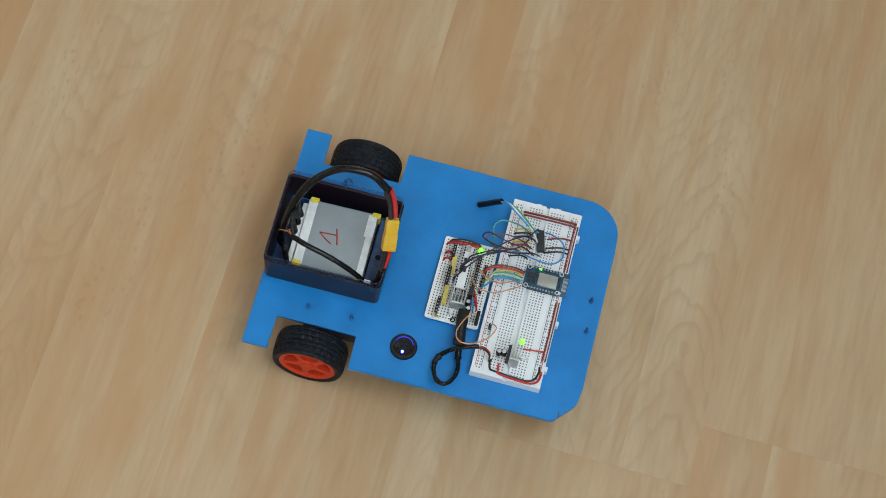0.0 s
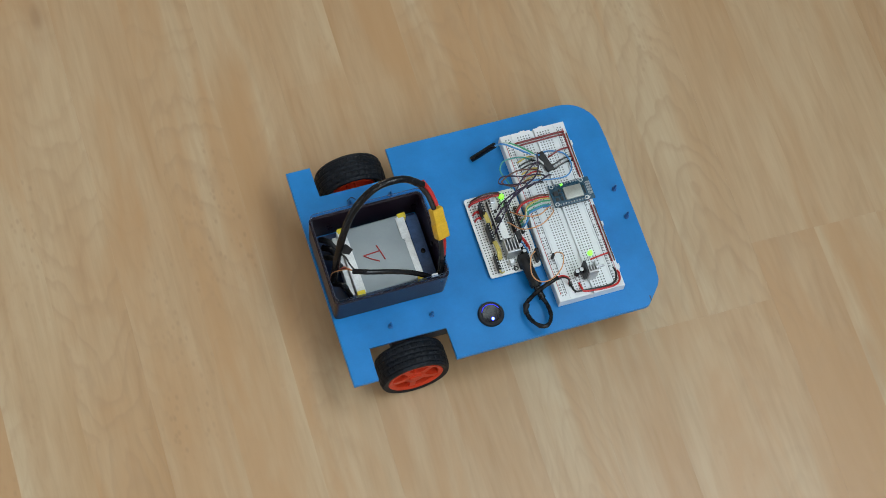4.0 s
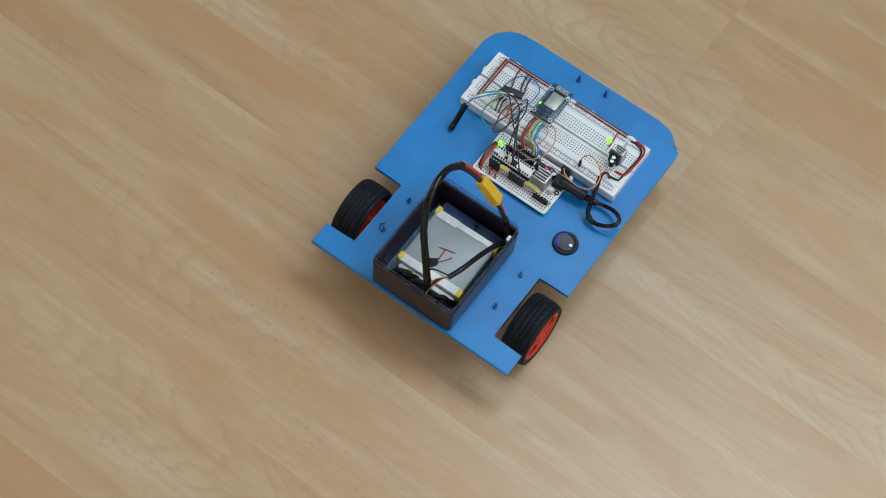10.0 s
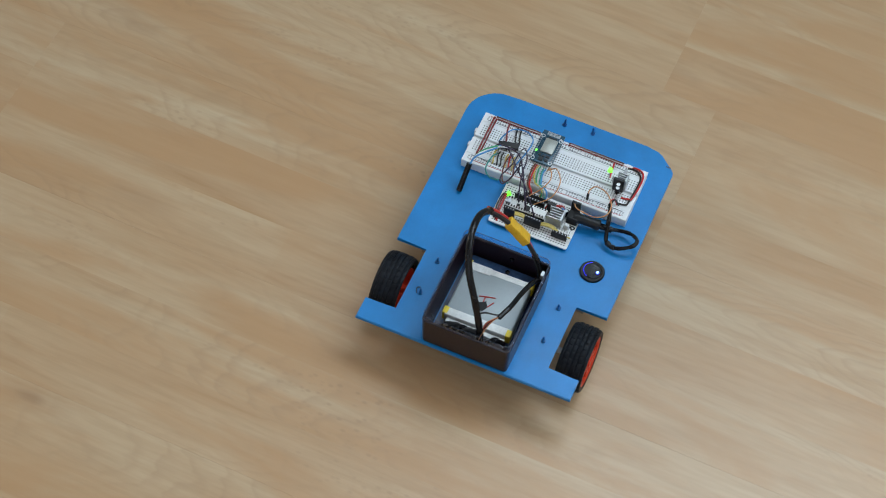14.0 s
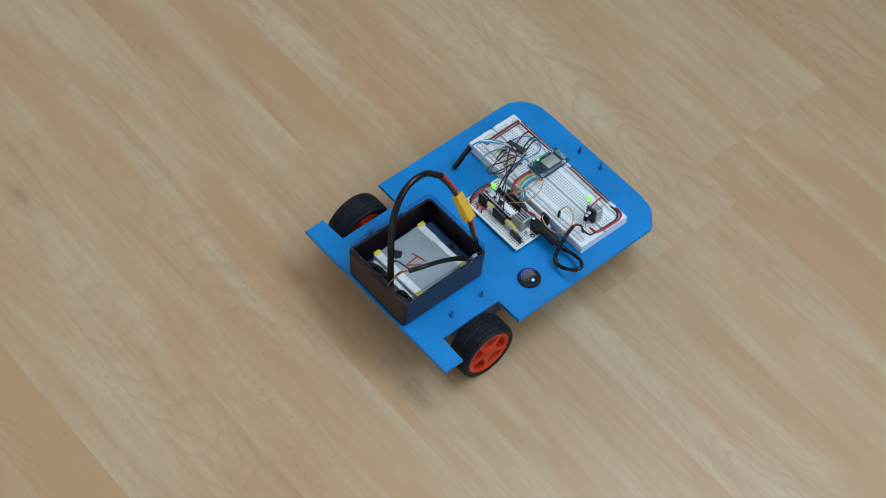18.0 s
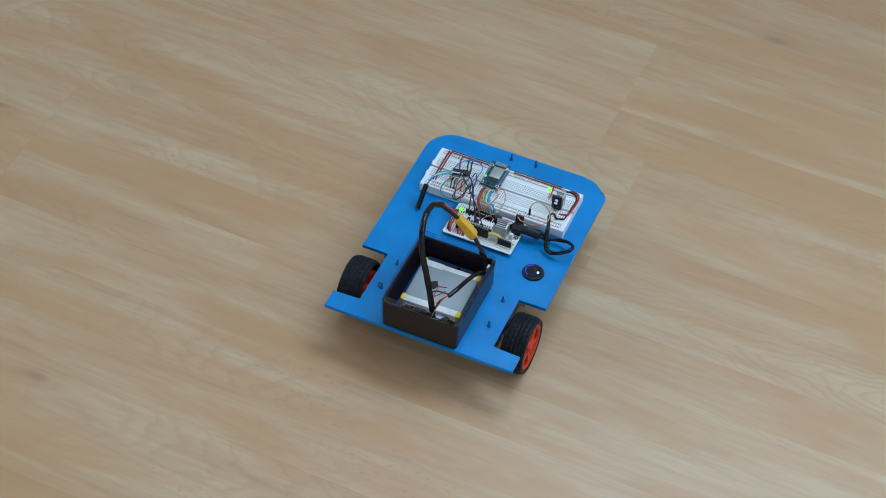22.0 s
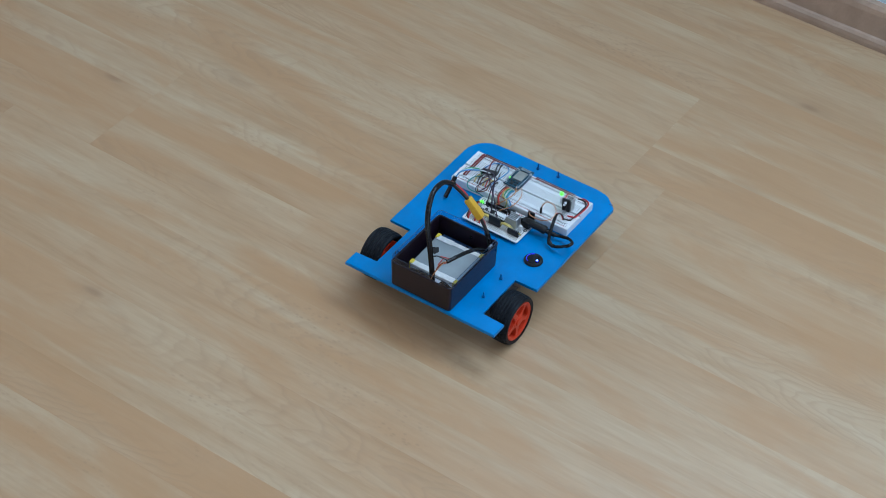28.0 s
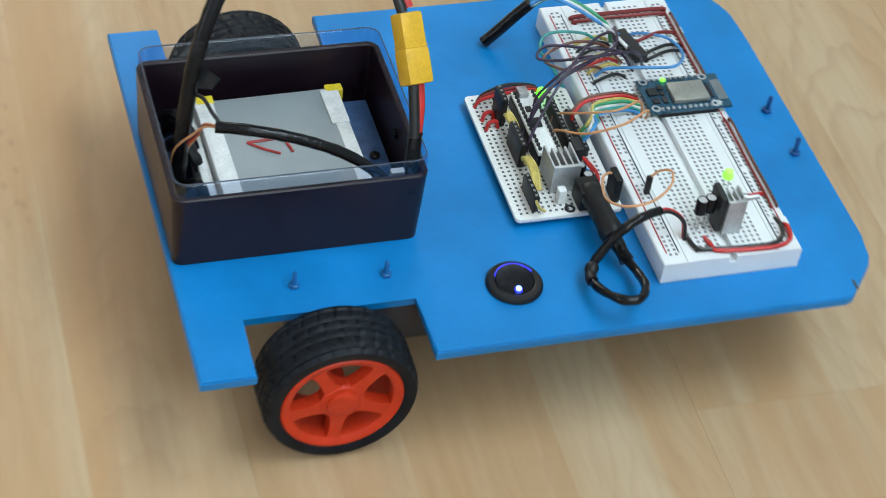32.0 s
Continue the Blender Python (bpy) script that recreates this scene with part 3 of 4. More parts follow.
battery_tray()
stud = thing("screw_head", (0.0913, -0.0054, 0.067), "small dark round screw head beside the battery", "screw")
smooth(part("head", lathe([(0, 0.0002), (0.0022, 0.0002), (0.0021, 0.0012), (0.0014, 0.0017), (0.0008, 0.0017), (0.0006, 0.0012), (0, 0.0012)], (0, 0, 0), "Z", 18), GLOSSY, stud))
part("shank", lathe([(0, -0.0117), (0.0010, -0.0117), (0.0010, 0.0002), (0, 0.0002)], (0, 0, 0), "Z", 10), STEEL, stud)
wall_screw = thing("screw_head", (0.0988, -0.0060, 0.0790), "small dark screw head on the tray's inner wall", "screw")
smooth(part("head", lathe([(0, -0.0018), (0.0014, -0.0017), (0.0022, -0.0010), (0.0022, 0.0002), (0, 0.0002)], (0, 0, 0), "X", 18), GLOSSY, wall_screw))
part("shank", lathe([(0, 0.0002), (0.0010, 0.0002), (0.0010, 0.0015), (0, 0.0015)], (0, 0, 0), "X", 10), STEEL, wall_screw)


def battery():
    bat = thing("battery_pack", (0, 0, 0), "grey foil battery pack with white tape and red hand-drawn mark", "battery")
    x0, x1, y0, y1, z0, z1 = 0.0235, 0.0835, -0.0335, 0.0290, Z + 0.0016, 0.0765
    turn = Matrix.Rotation(radians(1.2), 4, "Z")
    smooth(part("cell", box(x0, x1, y0, y1, z0, z1, 0.0022, segments=3, turn=turn), FOIL, bat), 50)
    for a, b_, nm in ((x0 - 0.0006, x0 + 0.0075, "rear"), (x1 - 0.0064, x1 + 0.0018, "front")):
        bm = box(a, b_ - (0.0022 if nm == "front" else 0.0), y0 + 0.001, y1 - 0.001, z1 - 0.012, z1 + 0.0005, 0.0012, turn=turn)
        smooth(part("tape_strip", bm, TAPE, bat, "white paper tape over the battery edge"), 50)
        for yy in (y0, y1):
            s = 1 if yy > 0 else -1
            smooth(part("tape_corner", box(a + 0.0004, b_ - 0.0004, yy - 0.0024 - s * 0.0012, yy + 0.0024 - s * 0.0012, z1 - 0.011, z1 + 0.0009, 0.0008, turn=turn), YTAPE, bat, "yellow tape at the battery corner"), 50)
    smooth(part("tape_strip", box(0.0752, 0.0828, 0.0062, 0.0268, z1 + 0.0001, z1 + 0.0008, 0.0003, turn=turn), TAPE, bat, "wider white tape over half of the front edge"), 50)
    strokes = tube([(0.0520, 0.0065, z1 + 0.0004), (0.0541, -0.0008, z1 + 0.0004), (0.0558, -0.0078, z1 + 0.0004)], 0.0006, 6)
    tube([(0.0387, 0.0, z1 + 0.0004), (0.0460, 0.0005, z1 + 0.0004), (0.0532, 0.0010, z1 + 0.0004)], 0.0006, 6, bm=strokes)
    tube([(0.0387, 0.0, z1 + 0.0004), (0.0448, -0.0047, z1 + 0.0004), (0.0507, -0.0082, z1 + 0.0004)], 0.00055, 6, bm=strokes)
    part("red_mark", strokes, INK, bat, "numeral one written in red marker")
    # cell terminals behind the rear tape
    smooth(part("protection_board", box(0.0178, 0.0224, -0.031, 0.025, 0.060, 0.0728, 0.001), TAPE, bat, "white folded end of the cell"), 50)
    for k, (yy, m) in enumerate(((0.021, BLACK), (0.013, GLOSSY), (0.004, BLACK), (-0.022, GLOSSY))):
        smooth(part("terminal_wrap", tube([(0.0085, yy + 0.007, 0.0690), (0.0135, yy, 0.0765 + 0.0008 * k), (0.0170, yy - 0.006, 0.0745), (0.0190, yy - 0.009, 0.0700)], 0.0026, 8, wobble=0.3), m, bat, "black heat-shrunk terminal lead"))


battery()


def power_lead():
    lead = thing("power_lead", (0, 0, 0), "black sleeved battery lead arching to a yellow connector", "cable")
    smooth(part("sleeve", tube([(0.0080, -0.0130, 0.068), (0.0100, -0.0105, 0.094), (0.0165, -0.0015, 0.126), (0.0295, 0.0110, 0.1505), (0.0500, 0.0190, 0.1670), (0.0740, 0.0210, 0.1665), (0.0912, 0.0168, 0.1545)], 0.0032, 12, 9, wobble=0.10), SLEEVE, lead))
    for dx, dy, m in ((0.0016, 0.0014, REDW), (-0.0014, -0.0014, BLACKW)):
        smooth(part("lead_wire", tube([(0.0898 + dx, 0.0176 + dy, 0.1560), (0.0955 + dx, 0.0112 + dy, 0.1460), (0.0990 + dx, 0.0025 + dy, 0.1360)], 0.0022, 10), m, lead, "red wire" if m is REDW else ""))
        smooth(part("lead_wire", tube([(0.1008 + dx, -0.0150 + dy, 0.1155), (0.1006 + dx, -0.0210 + dy, 0.1060), (0.0995 + dx * 0.6, -0.0270 + dy, 0.0965)], 0.0021, 10), m, lead, "red wire" if m is REDW else ""))
    smooth(part("tail_sleeve", tube([(0.0995, -0.0262, 0.0978), (0.0975, -0.0320, 0.086), (0.0940, -0.0365, 0.074)], 0.0030, 10, wobble=0.08), SLEEVE, lead, "black sleeve"))
    a, b_ = Vector((0.0992, 0.0022, 0.1350)), Vector((0.1010, -0.0168, 0.1140))
    way = (b_ - a).normalized()
    side = way.cross(Vector((0.2, 0.0, 1.0))).normalized()
    up = side.cross(way)
    m = Matrix((side, up, way)).transposed().to_4x4()
    m.translation = (a + b_) / 2
    half = (b_ - a).length / 2
    conn = box(-0.0054, 0.0054, -0.0038, 0.0038, -half, half * 0.05, 0.0014)
    box(-0.0059, 0.0059, -0.0041, 0.0041, -half * 0.02, half, 0.0016, bm=conn)
    for k in (-0.05,):
        box(-0.0052, 0.0052, -0.0039, 0.0039, half * k - 0.0004, half * k + 0.0004, bm=conn)
    conn.transform(m)
    smooth(part("connector", conn, YELLOW, lead, "yellow nylon power connector"), 40)
    tag = prism([(-0.0040, -0.0015), (0.0005, -0.0055), (0.0055, -0.0035), (0.0030, 0.0035), (-0.0020, 0.0050)], -0.0006, 0.0006)
    tag.transform(pose(0.0185, -0.0068, 0.1180, 12, -28, 10))
    part("tape_tag", tag, BLACK, lead, "black tape end on the sleeve")


power_lead()
cable("balance_lead", [(0.0200, -0.0235, 0.1085), (0.0340, -0.0285, 0.1090), (0.0520, -0.0312, 0.1045), (0.0700, -0.0338, 0.0965), (0.0850, -0.0358, 0.0840), (0.0930, -0.0366, 0.0700)], 0.0023, SLEEVE, "black sleeved lead lying across the battery", "cable", wobble=0.1, n=10)
for k, (m, nm) in enumerate(((ORANGE, "orange"), (BLACKW, "black"), (REDW, "red"), (ORANGE, "orange"))):
    cable("thin_wire", [(0.0060 + 0.0014 * k, -0.0120, 0.0700), (0.0065 + 0.0012 * k, -0.0125, 0.0880 - 0.001 * k), (0.0130 + 0.0010 * k, -0.0165 + 0.0012 * k, 0.0995 - 0.0012 * k), (0.0170, -0.0200 + 0.0005 * k, 0.1060), (0.0222, -0.0243, 0.1084)], 0.00052, m, "thin %s wire at the battery end" % nm, group="battery wires")

cable("thin_wire", [(0.0150, -0.0075, 0.1120), (0.0175, -0.0120, 0.1130), (0.0195, -0.0185, 0.1115), (0.0225, -0.0243, 0.1088)], 0.0008, BLACKW, "thin black wire leaving the sleeve", group="battery wires")

# ---- breadboard ----
BX, BH = 0.2212, 0.0645


def breadboard():
    bb = thing("breadboard", (0, 0, 0), "white solderless breadboard with rows of holes on blue plate", "breadboard")
    y0, y1 = -0.0827, 0.0823
    prof = [(-0.0302, Z + 0.0002), (0.0302, Z + 0.0002), (0.0302, BH - 0.0006), (0.0297, BH), (0.0202, BH), (0.0200, BH - 0.0005), (0.0198, BH), (0.0016, BH), (0.0014, BH - 0.003), (-0.0014, BH - 0.003), (-0.0016, BH), (-0.0198, BH), (-0.0200, BH - 0.0005), (-0.0202, BH), (-0.0297, BH), (-0.0302, BH - 0.0006)]
    bm = bmesh.new()
    a = [bm.verts.new((BX + x, y0, z)) for x, z in prof]
    c = [bm.verts.new((BX + x, y1, z)) for x, z in prof]
    for i in range(len(prof)):
        j = (i + 1) % len(prof)
        bm.faces.new((a[i], a[j], c[j], c[i]))
    bm.faces.new(a)
    bm.faces.new(c)
    bmesh.ops.recalc_face_normals(bm, faces=bm.faces)
    body = part("body", bm, WHITEB, bb)
    for x, y, sx, sy in ((0.2135, y1 + 0.0012, 0.0022, 0.0012), (0.2305, y1 + 0.0012, 0.0022, 0.0012), (BX + 0.0314, 0.062, 0.0012, 0.0022), (BX + 0.0314, -0.0205, 0.0012, 0.0022), (BX + 0.0314, -0.063, 0.0012, 0.0022)):
        part("tab", box(x - sx, x + sx, y - sy, y + sy, Z + 0.0006, BH - 0.003, 0.0004), WHITEB, body)
    # holes: terminal strips and power rails
    verts, faces = [], []

    def hole(x, y, s=0.0006):
        i = len(verts)
        verts.extend([(x - s, y - s, BH + 0.00012), (x + s, y - s, BH + 0.00012), (x + s, y + s, BH + 0.00012), (x - s, y + s, BH + 0.00012)])
        faces.append((i, i + 1, i + 2, i + 3))

    for col in range(62):
        y = -0.0775 + col * 0.00254
        for k in range(5):
            for s in (-1, 1):
                hole(BX + s * (0.0042 + k * 0.00254), y)
        if col % 6 != 5:
            for s in (-1, 1):
                for d in (0.0232, 0.0257):
                    hole(BX + s * d, y)
    me = bpy.data.meshes.new("contact_hole")
    me.from_pydata(verts, [], faces)
    me.materials.append(HOLE)
    ob = new("contact_hole", me)
    ob.parent = body
    ob["kind"] = "stuff"
    for s in (-1, 1):
        for d, m in ((0.0219, LINE_B), (0.0271, LINE_R)):
            part("rail_line", box(BX + s * d - 0.00025, BX + s * d + 0.00025, y0 + 0.006, y1 - 0.006, BH + 0.0001, BH + 0.0003), m, body, "dark printed line" if m is LINE_B else "red printed line")


breadboard()

# rail jumpers and end links lying flat on the board
G = "jumper wires on the breadboard"
T = BH + 0.0012
cable("jumper_wire", [(0.2030, 0.0718, BH), (0.2040, 0.0715, T + 0.0008), (0.2250, 0.0718, T + 0.001), (0.2460, 0.0720, T + 0.0008), (0.2472, 0.0720, BH)], 0.0010, DREDW, "thick dark red jumper across the breadboard end", group=G)
cable("jumper_wire", [(0.2040, 0.0690, BH), (0.2060, 0.0690, T + 0.0004), (0.2440, 0.0695, T + 0.0004), (0.2455, 0.0695, BH)], 0.0008, DREDW, "dark red jumper beside the thick one", group=G)
for x, m, e in ((BX + 0.0262, DREDW, 0.026), (BX + 0.0288, BROWNW, 0.026)):
    cable("rail_wire", [(x, 0.070, BH), (x, 0.068, T), (x - 0.0002, 0.048, T), (x, e + 0.002, T), (x, e, BH)], 0.00058, m, "thin wire lying along the power rail", group=G)
    cable("rail_wire", [(x, -0.004, BH), (x, -0.006, T + 0.0006), (x + 0.0002, -0.030, T), (x, -0.056, T), (x, -0.058, BH)], 0.00058, m, "thin wire lying along the power rail", group=G)
cable("jumper_wire", [(0.2060, -0.0680, BH), (0.2055, -0.0720, T), (0.2070, -0.0768, T), (0.2120, -0.0780, T), (0.2350, -0.0795, T), (0.2440, -0.0770, T), (0.2470, -0.0700, T), (0.2468, -0.0640, BH)], 0.0009, BLACKW, "black wire bent round the board end", group=G)
cable("jumper_wire", [(0.2130, -0.0700, BH), (0.2135, -0.0760, T), (0.2160, -0.0795, T), (0.2380, -0.0812, T), (0.2470, -0.0785, T), (0.2495, -0.0715, T), (0.2492, -0.0680, BH)], 0.0009, REDW, "red wire bent round the board end", group=G)
cable("jumper_wire", [(0.2300, -0.0520, BH), (0.2320, -0.0520, T), (0.2450, -0.0505, T), (0.2468, -0.0503, BH)], 0.0008, REDW, "short red link to the power rail", group=G)
cable("jumper_wire", [(0.2010, 0.0330, BH), (0.2060, 0.0320, 0.0690), (0.2190, 0.0280, 0.0715), (0.2340, 0.0275, 0.0705), (0.2420, 0.0340, 0.0690), (0.2435, 0.0430, 0.0680), (0.2400, 0.0515, 0.0672), (0.2300, 0.0565, 0.0665), (0.2240, 0.0580, BH)], 0.00068, BLUEW, "blue wire looping round the chip", group=G)
cable("jumper_wire", [(0.2190, 0.0590, BH), (0.2150, 0.0520, 0.0750), (0.2060, 0.0310, 0.0820), (0.1810, 0.0170, 0.0830), (0.1640, 0.0070, 0.0760), (0.1615, 0.0050, 0.0610)], 0.00065, NAVYW, "dark purple wire from breadboard to small board", group=G)
cable("jumper_wire", [(0.2190, 0.0340, BH), (0.2100, 0.0330, 0.0770), (0.1950, 0.0330, 0.0810), (0.1780, 0.0380, 0.0800), (0.1730, 0.0340, 0.0770), (0.1820, 0.0290, 0.0790), (0.1950, 0.0240, 0.0830), (0.1720, 0.0120, 0.0800), (0.1580, 0.0035, 0.0610)], 0.00065, NAVYW, "dark purple wire curling above the boards", group=G)
cable("jumper_wire", [(0.2175, 0.0480, BH), (0.2090, 0.0430, 0.0800), (0.1930, 0.0300, 0.0850), (0.1740, 0.0110, 0.0800), (0.1600, -0.0030, 0.0680), (0.1580, -0.0050, 0.0600)], 0.00065, NAVYW, "dark purple wire from breadboard to small board", group=G)
cable("jumper_wire", [(0.2240, 0.0350, BH), (0.2170, 0.0290, 0.0790), (0.2020, 0.0220, 0.0860), (0.1850, 0.0200, 0.0850), (0.1690, 0.0160, 0.0740), (0.1660, 0.0140, 0.0680)], 0.00065, NAVYW, "dark purple wire from breadboard to small board", group=G)
cable("jumper_wire", [(0.2160, 0.0400, BH), (0.2050, 0.0400, 0.0760), (0.1900, 0.0400, 0.0790), (0.1760, 0.0350, 0.0760), (0.1860, 0.0300, 0.0720), (0.2000, 0.0330, 0.0700), (0.2060, 0.0350, BH)], 0.00068, BROWNW, "brown wire curling above the boards", group=G)
cable("jumper_wire", [(0.2120, 0.0530, BH), (0.2020, 0.0560, 0.0700), (0.1860, 0.0560, 0.0715), (0.1800, 0.0490, 0.0690), (0.1840, 0.0390, 0.0650), (0.1870, 0.0330, 0.0600)], 0.00068, TEALW, "teal wire looping down to the small board", group=G)
for dx, m, nm, e in ((0.0, WHITEW, "white", (0.2250, 0.0390, BH)), (0.0012, GREENW, "green", (0.2160, 0.0550, BH)), (-0.0010, BLUEW, "blue", (0.2245, 0.0540, BH))):
    cable("jumper_wire", [(0.1795 + dx, 0.0705, 0.0745), (0.1870 + dx, 0.0680, 0.0815), (0.1960 + dx * 2, 0.0620, 0.0830), (0.2100 + dx, 0.0545, 0.0760), e], 0.00085, m, "%s wire out of the black sleeve" % nm, group=G)
cable("cable_stub", [(0.1628, 0.0722, Z + 0.0020), (0.1690, 0.0716, 0.0630), (0.1750, 0.0710, 0.0705), (0.1808, 0.0702, 0.0775)], 0.0027, SLEEVE, "short black sleeved cable rising from the plate", "cable", n=10)
for k, m in enumerate((BROWNW, REDW, YELW, GREENW, WHITEW, TEALW, BLUEW)):
    d, j = k * 0.0019, 0.0009 * math.sin(k * 2.7)
    if k < 2:
        start = [(0.1818, 0.0090 - d + j, 0.0640), (0.1832, 0.0105 - d, 0.0672 + j), (0.1905, 0.0150 - d + j, 0.0685)]
    else:
        start = [(0.1826, 0.0030 - d * 0.8, 0.0640), (0.1850, 0.0022 - d * 0.7 + j, 0.0685), (0.1888 + j, 0.0040 - d * 0.6, 0.0705), (0.1922 - k * 0.0004, 0.0120 - d * 0.9, 0.0705)]
    cable("ribbon_wire", start + [(0.2050, 0.0172 - d - j, 0.0680 + j), (0.2150 - k * 0.0003, 0.0172 - d, BH)], 0.00078, m, "one of the coloured wires side by side to the module", group="coloured wires side by side")
cable("jumper_wire", [(0.2125, 0.0040, BH), (0.2080, 0.0005, 0.0770), (0.1960, -0.0050, 0.0785), (0.1840, 0.0000, 0.0740), (0.1760, 0.0100, 0.0660), (0.1745, 0.0120, 0.0600)], 0.00055, ORANGE, "orange wire arching to the small board", group=G)
cable("jumper_wire", [(0.2140, 0.0030, BH), (0.2090, -0.0060, 0.0775), (0.1950, -0.0145, 0.0790), (0.1800, -0.0120, 0.0735), (0.1720, 0.0000, 0.0660), (0.1710, 0.0020, 0.0600)], 0.00055, ORANGE, "orange wire arching to the small board", group=G)
cable("jumper_wire", [(0.1882, -0.0318, 0.0640), (0.1840, -0.0340, 0.0710), (0.1779, -0.0397, 0.0740), (0.1722, -0.0570, 0.0800), (0.1762, -0.0672, 0.0845), (0.1872, -0.0675, 0.0860), (0.1984, -0.0590, 0.0850), (0.2037, -0.0475, 0.0815), (0.2010, -0.0422, 0.0770), (0.1982, -0.0418, 0.0735)], 0.00055, ORANGE, "pale orange wire in a wide loop", group=G)
crimp = thing("wire_plug", (0, 0, 0), "small black plug on the pale orange wire's end", "plug")
smooth(part("shell", box(0.1968, 0.1990, -0.0429, -0.0407, BH + 0.0002, 0.0742, 0.0004), BLACK, crimp), 50)
for k, (y, m) in enumerate(((0.0560, YELW), (0.0520, BLACKW), (0.0485, BLACKW), (0.0440, YELW), (0.0405, REDW), (0.0370, YELW), (0.0300, BLACKW))):
    cable("jumper_wire", [(0.1985, y - 0.002, BH), (0.2000, y - 0.002, T + 0.0005), (0.2080, y, T + 0.0016), (0.2130, y, T), (0.2140, y, BH)], 0.00075, m, "short wire to the power rail", group=G)
for y, m in ((0.0560, DREDW), (0.0470, BLACKW), (0.0430, BLACKW)):
    cable("jumper_wire", [(0.2270, y - 0.004, BH), (0.2285, y - 0.004, T + 0.0006), (0.2380, y - 0.001, T + 0.0014), (0.2455, y, T), (0.2468, y, BH)], 0.0008, m, "short wire to the power rail", group=G)


def chip(name, x0, x1, y0, y1, z0, z1, pins, label):
    ic = thing(name, (0, 0, 0), label, "chip")
    smooth(part("case", box(x0, x1, y0, y1, z0 + 0.0012, z1, 0.0005), CHIP, ic), 50)
    for i in range(pins):
        y = y0 + 0.0012 + (y1 - y0 - 0.0024) * i / (pins - 1)
        for x, s in ((x0, -1), (x1, 1)):
            bm = box(min(x, x + s * 0.0009), max(x, x + s * 0.0009), y - 0.0004, y + 0.0004, z0 + 0.0018, z0 + 0.0023)
            box(min(x + s * 0.0006, x + s * 0.0010), max(x + s * 0.0006, x + s * 0.0010), y - 0.0003, y + 0.0003, z0, z0 + 0.0022, bm=bm)
            part("pin", bm, STEEL, ic)
    return ic


ic = chip("dip_chip", 0.2186, 0.2249, 0.0375, 0.0570, BH, BH + 0.0052, 8, "black dual in-line chip leaning askew on the breadboard")
ic.matrix_world = Matrix.Translation((0.2218, 0.0472, 0)) @ Matrix.Rotation(radians(14), 4, "Z") @ Matrix.Translation((-0.2218, -0.0472, 0))


def wifi_module():
    w = thing("wireless_module", (0, 0, 0), "dark blue circuit module with silver shield and green light", "circuit board")
    x0, x1, y0, y1, z = 0.2158, 0.2535, 0.0020, 0.0236, 0.0682
    smooth(part("board", box(x0, x1, y0, y1, z - 0.0016, z, 0.0004), PCB, w), 50)
    smooth(part("shield", box(0.2275, 0.2440, 0.0058, 0.0178, z + 0.0001, z + 0.0024, 0.0006), SHIELD, w, "silver metal shield can"), 50)
    smooth(part("status_light", box(0.2266, 0.2288, 0.0206, 0.0224, z + 0.0001, z + 0.0012, 0.0004), LED_G, w, "lit green indicator"), 50)
    for y in (0.0034, 0.0222):
        smooth(part("pin_header", box(x0 + 0.004, x1 - 0.006, y - 0.0012, y + 0.0012, BH + 0.0001, z - 0.0017, 0.0003), BLACK, w))
        for i in range(10):
            xx = x0 + 0.0055 + i * 0.00254
            part("pin_joint", lathe([(0.0009, 0.0001), (0.0007, 0.0008), (0, 0.0012)], (xx, y, z), "Z", 8), STEEL, w)
    for xx, yy in ((0.2462, 0.0216), (0.2462, 0.0040), (0.2185, 0.0216), (0.2185, 0.0042)):
        part("mounting_ring", lathe([(0.0012, 0.0001), (0.0012, 0.0004), (0.0020, 0.0004), (0.0020, 0.0001)], (xx, yy, z), "Z", 16), SILVER, w)
    for k, (a, b_, c, d, h) in enumerate(((0.2185, 0.2215, 0.0070, 0.0100, 0.0011), (0.2180, 0.2222, 0.0120, 0.0165, 0.0013), (0.2232, 0.2256, 0.0068, 0.0105, 0.0009), (0.2232, 0.2252, 0.0120, 0.0140, 0.0009), (0.2232, 0.2258, 0.0155, 0.0180, 0.0009), (0.2455, 0.2470, 0.0080, 0.0160, 0.0008))):
        part("component", box(a, b_, c, d, z + 0.0001, z + h, 0.0002), CHIP, w)
    for i in range(5):
        part("antenna_trace", box(0.2488 + 0.0009 * i, 0.2492 + 0.0009 * i, 0.0062, 0.0190, z + 0.0001, z + 0.0003), SILVER, w, "pale antenna line")
    star = []
    for i in range(10):
        r = 0.0019 if i % 2 == 0 else 0.0008
        star.append((0.2478 + r * math.cos(i * math.pi / 5), 0.0042 + r * math.sin(i * math.pi / 5)))
    part("printed_mark", prism(star, z + 0.0001, z + 0.0003), TAPE, w, "small white printed star shape")


wifi_module()


def heatsink_unit(name, x0, x1, y0, y1, z0, z1, fins, label):
    """An aluminium heat sink with upright fins and the regulator clipped to it."""
    h = thing(name, (0, 0, 0), label, "heat sink")
    t = 0.0016
    smooth(part("back_plate", box(x0, x1, y0, y0 + t, z0, z1, 0.0003), SILVER, h), 50)
    for i in range(fins):
        x = x0 + (x1 - x0 - 0.0009) * i / (fins - 1)
        part("fin", box(x, x + 0.0009, y0 + t + 0.0001, y1 - (0.002 if 0 < i < fins - 1 else 0.0), z0 + 0.001, z1 - 0.0002, 0.0002), SILVER, h)
    return h


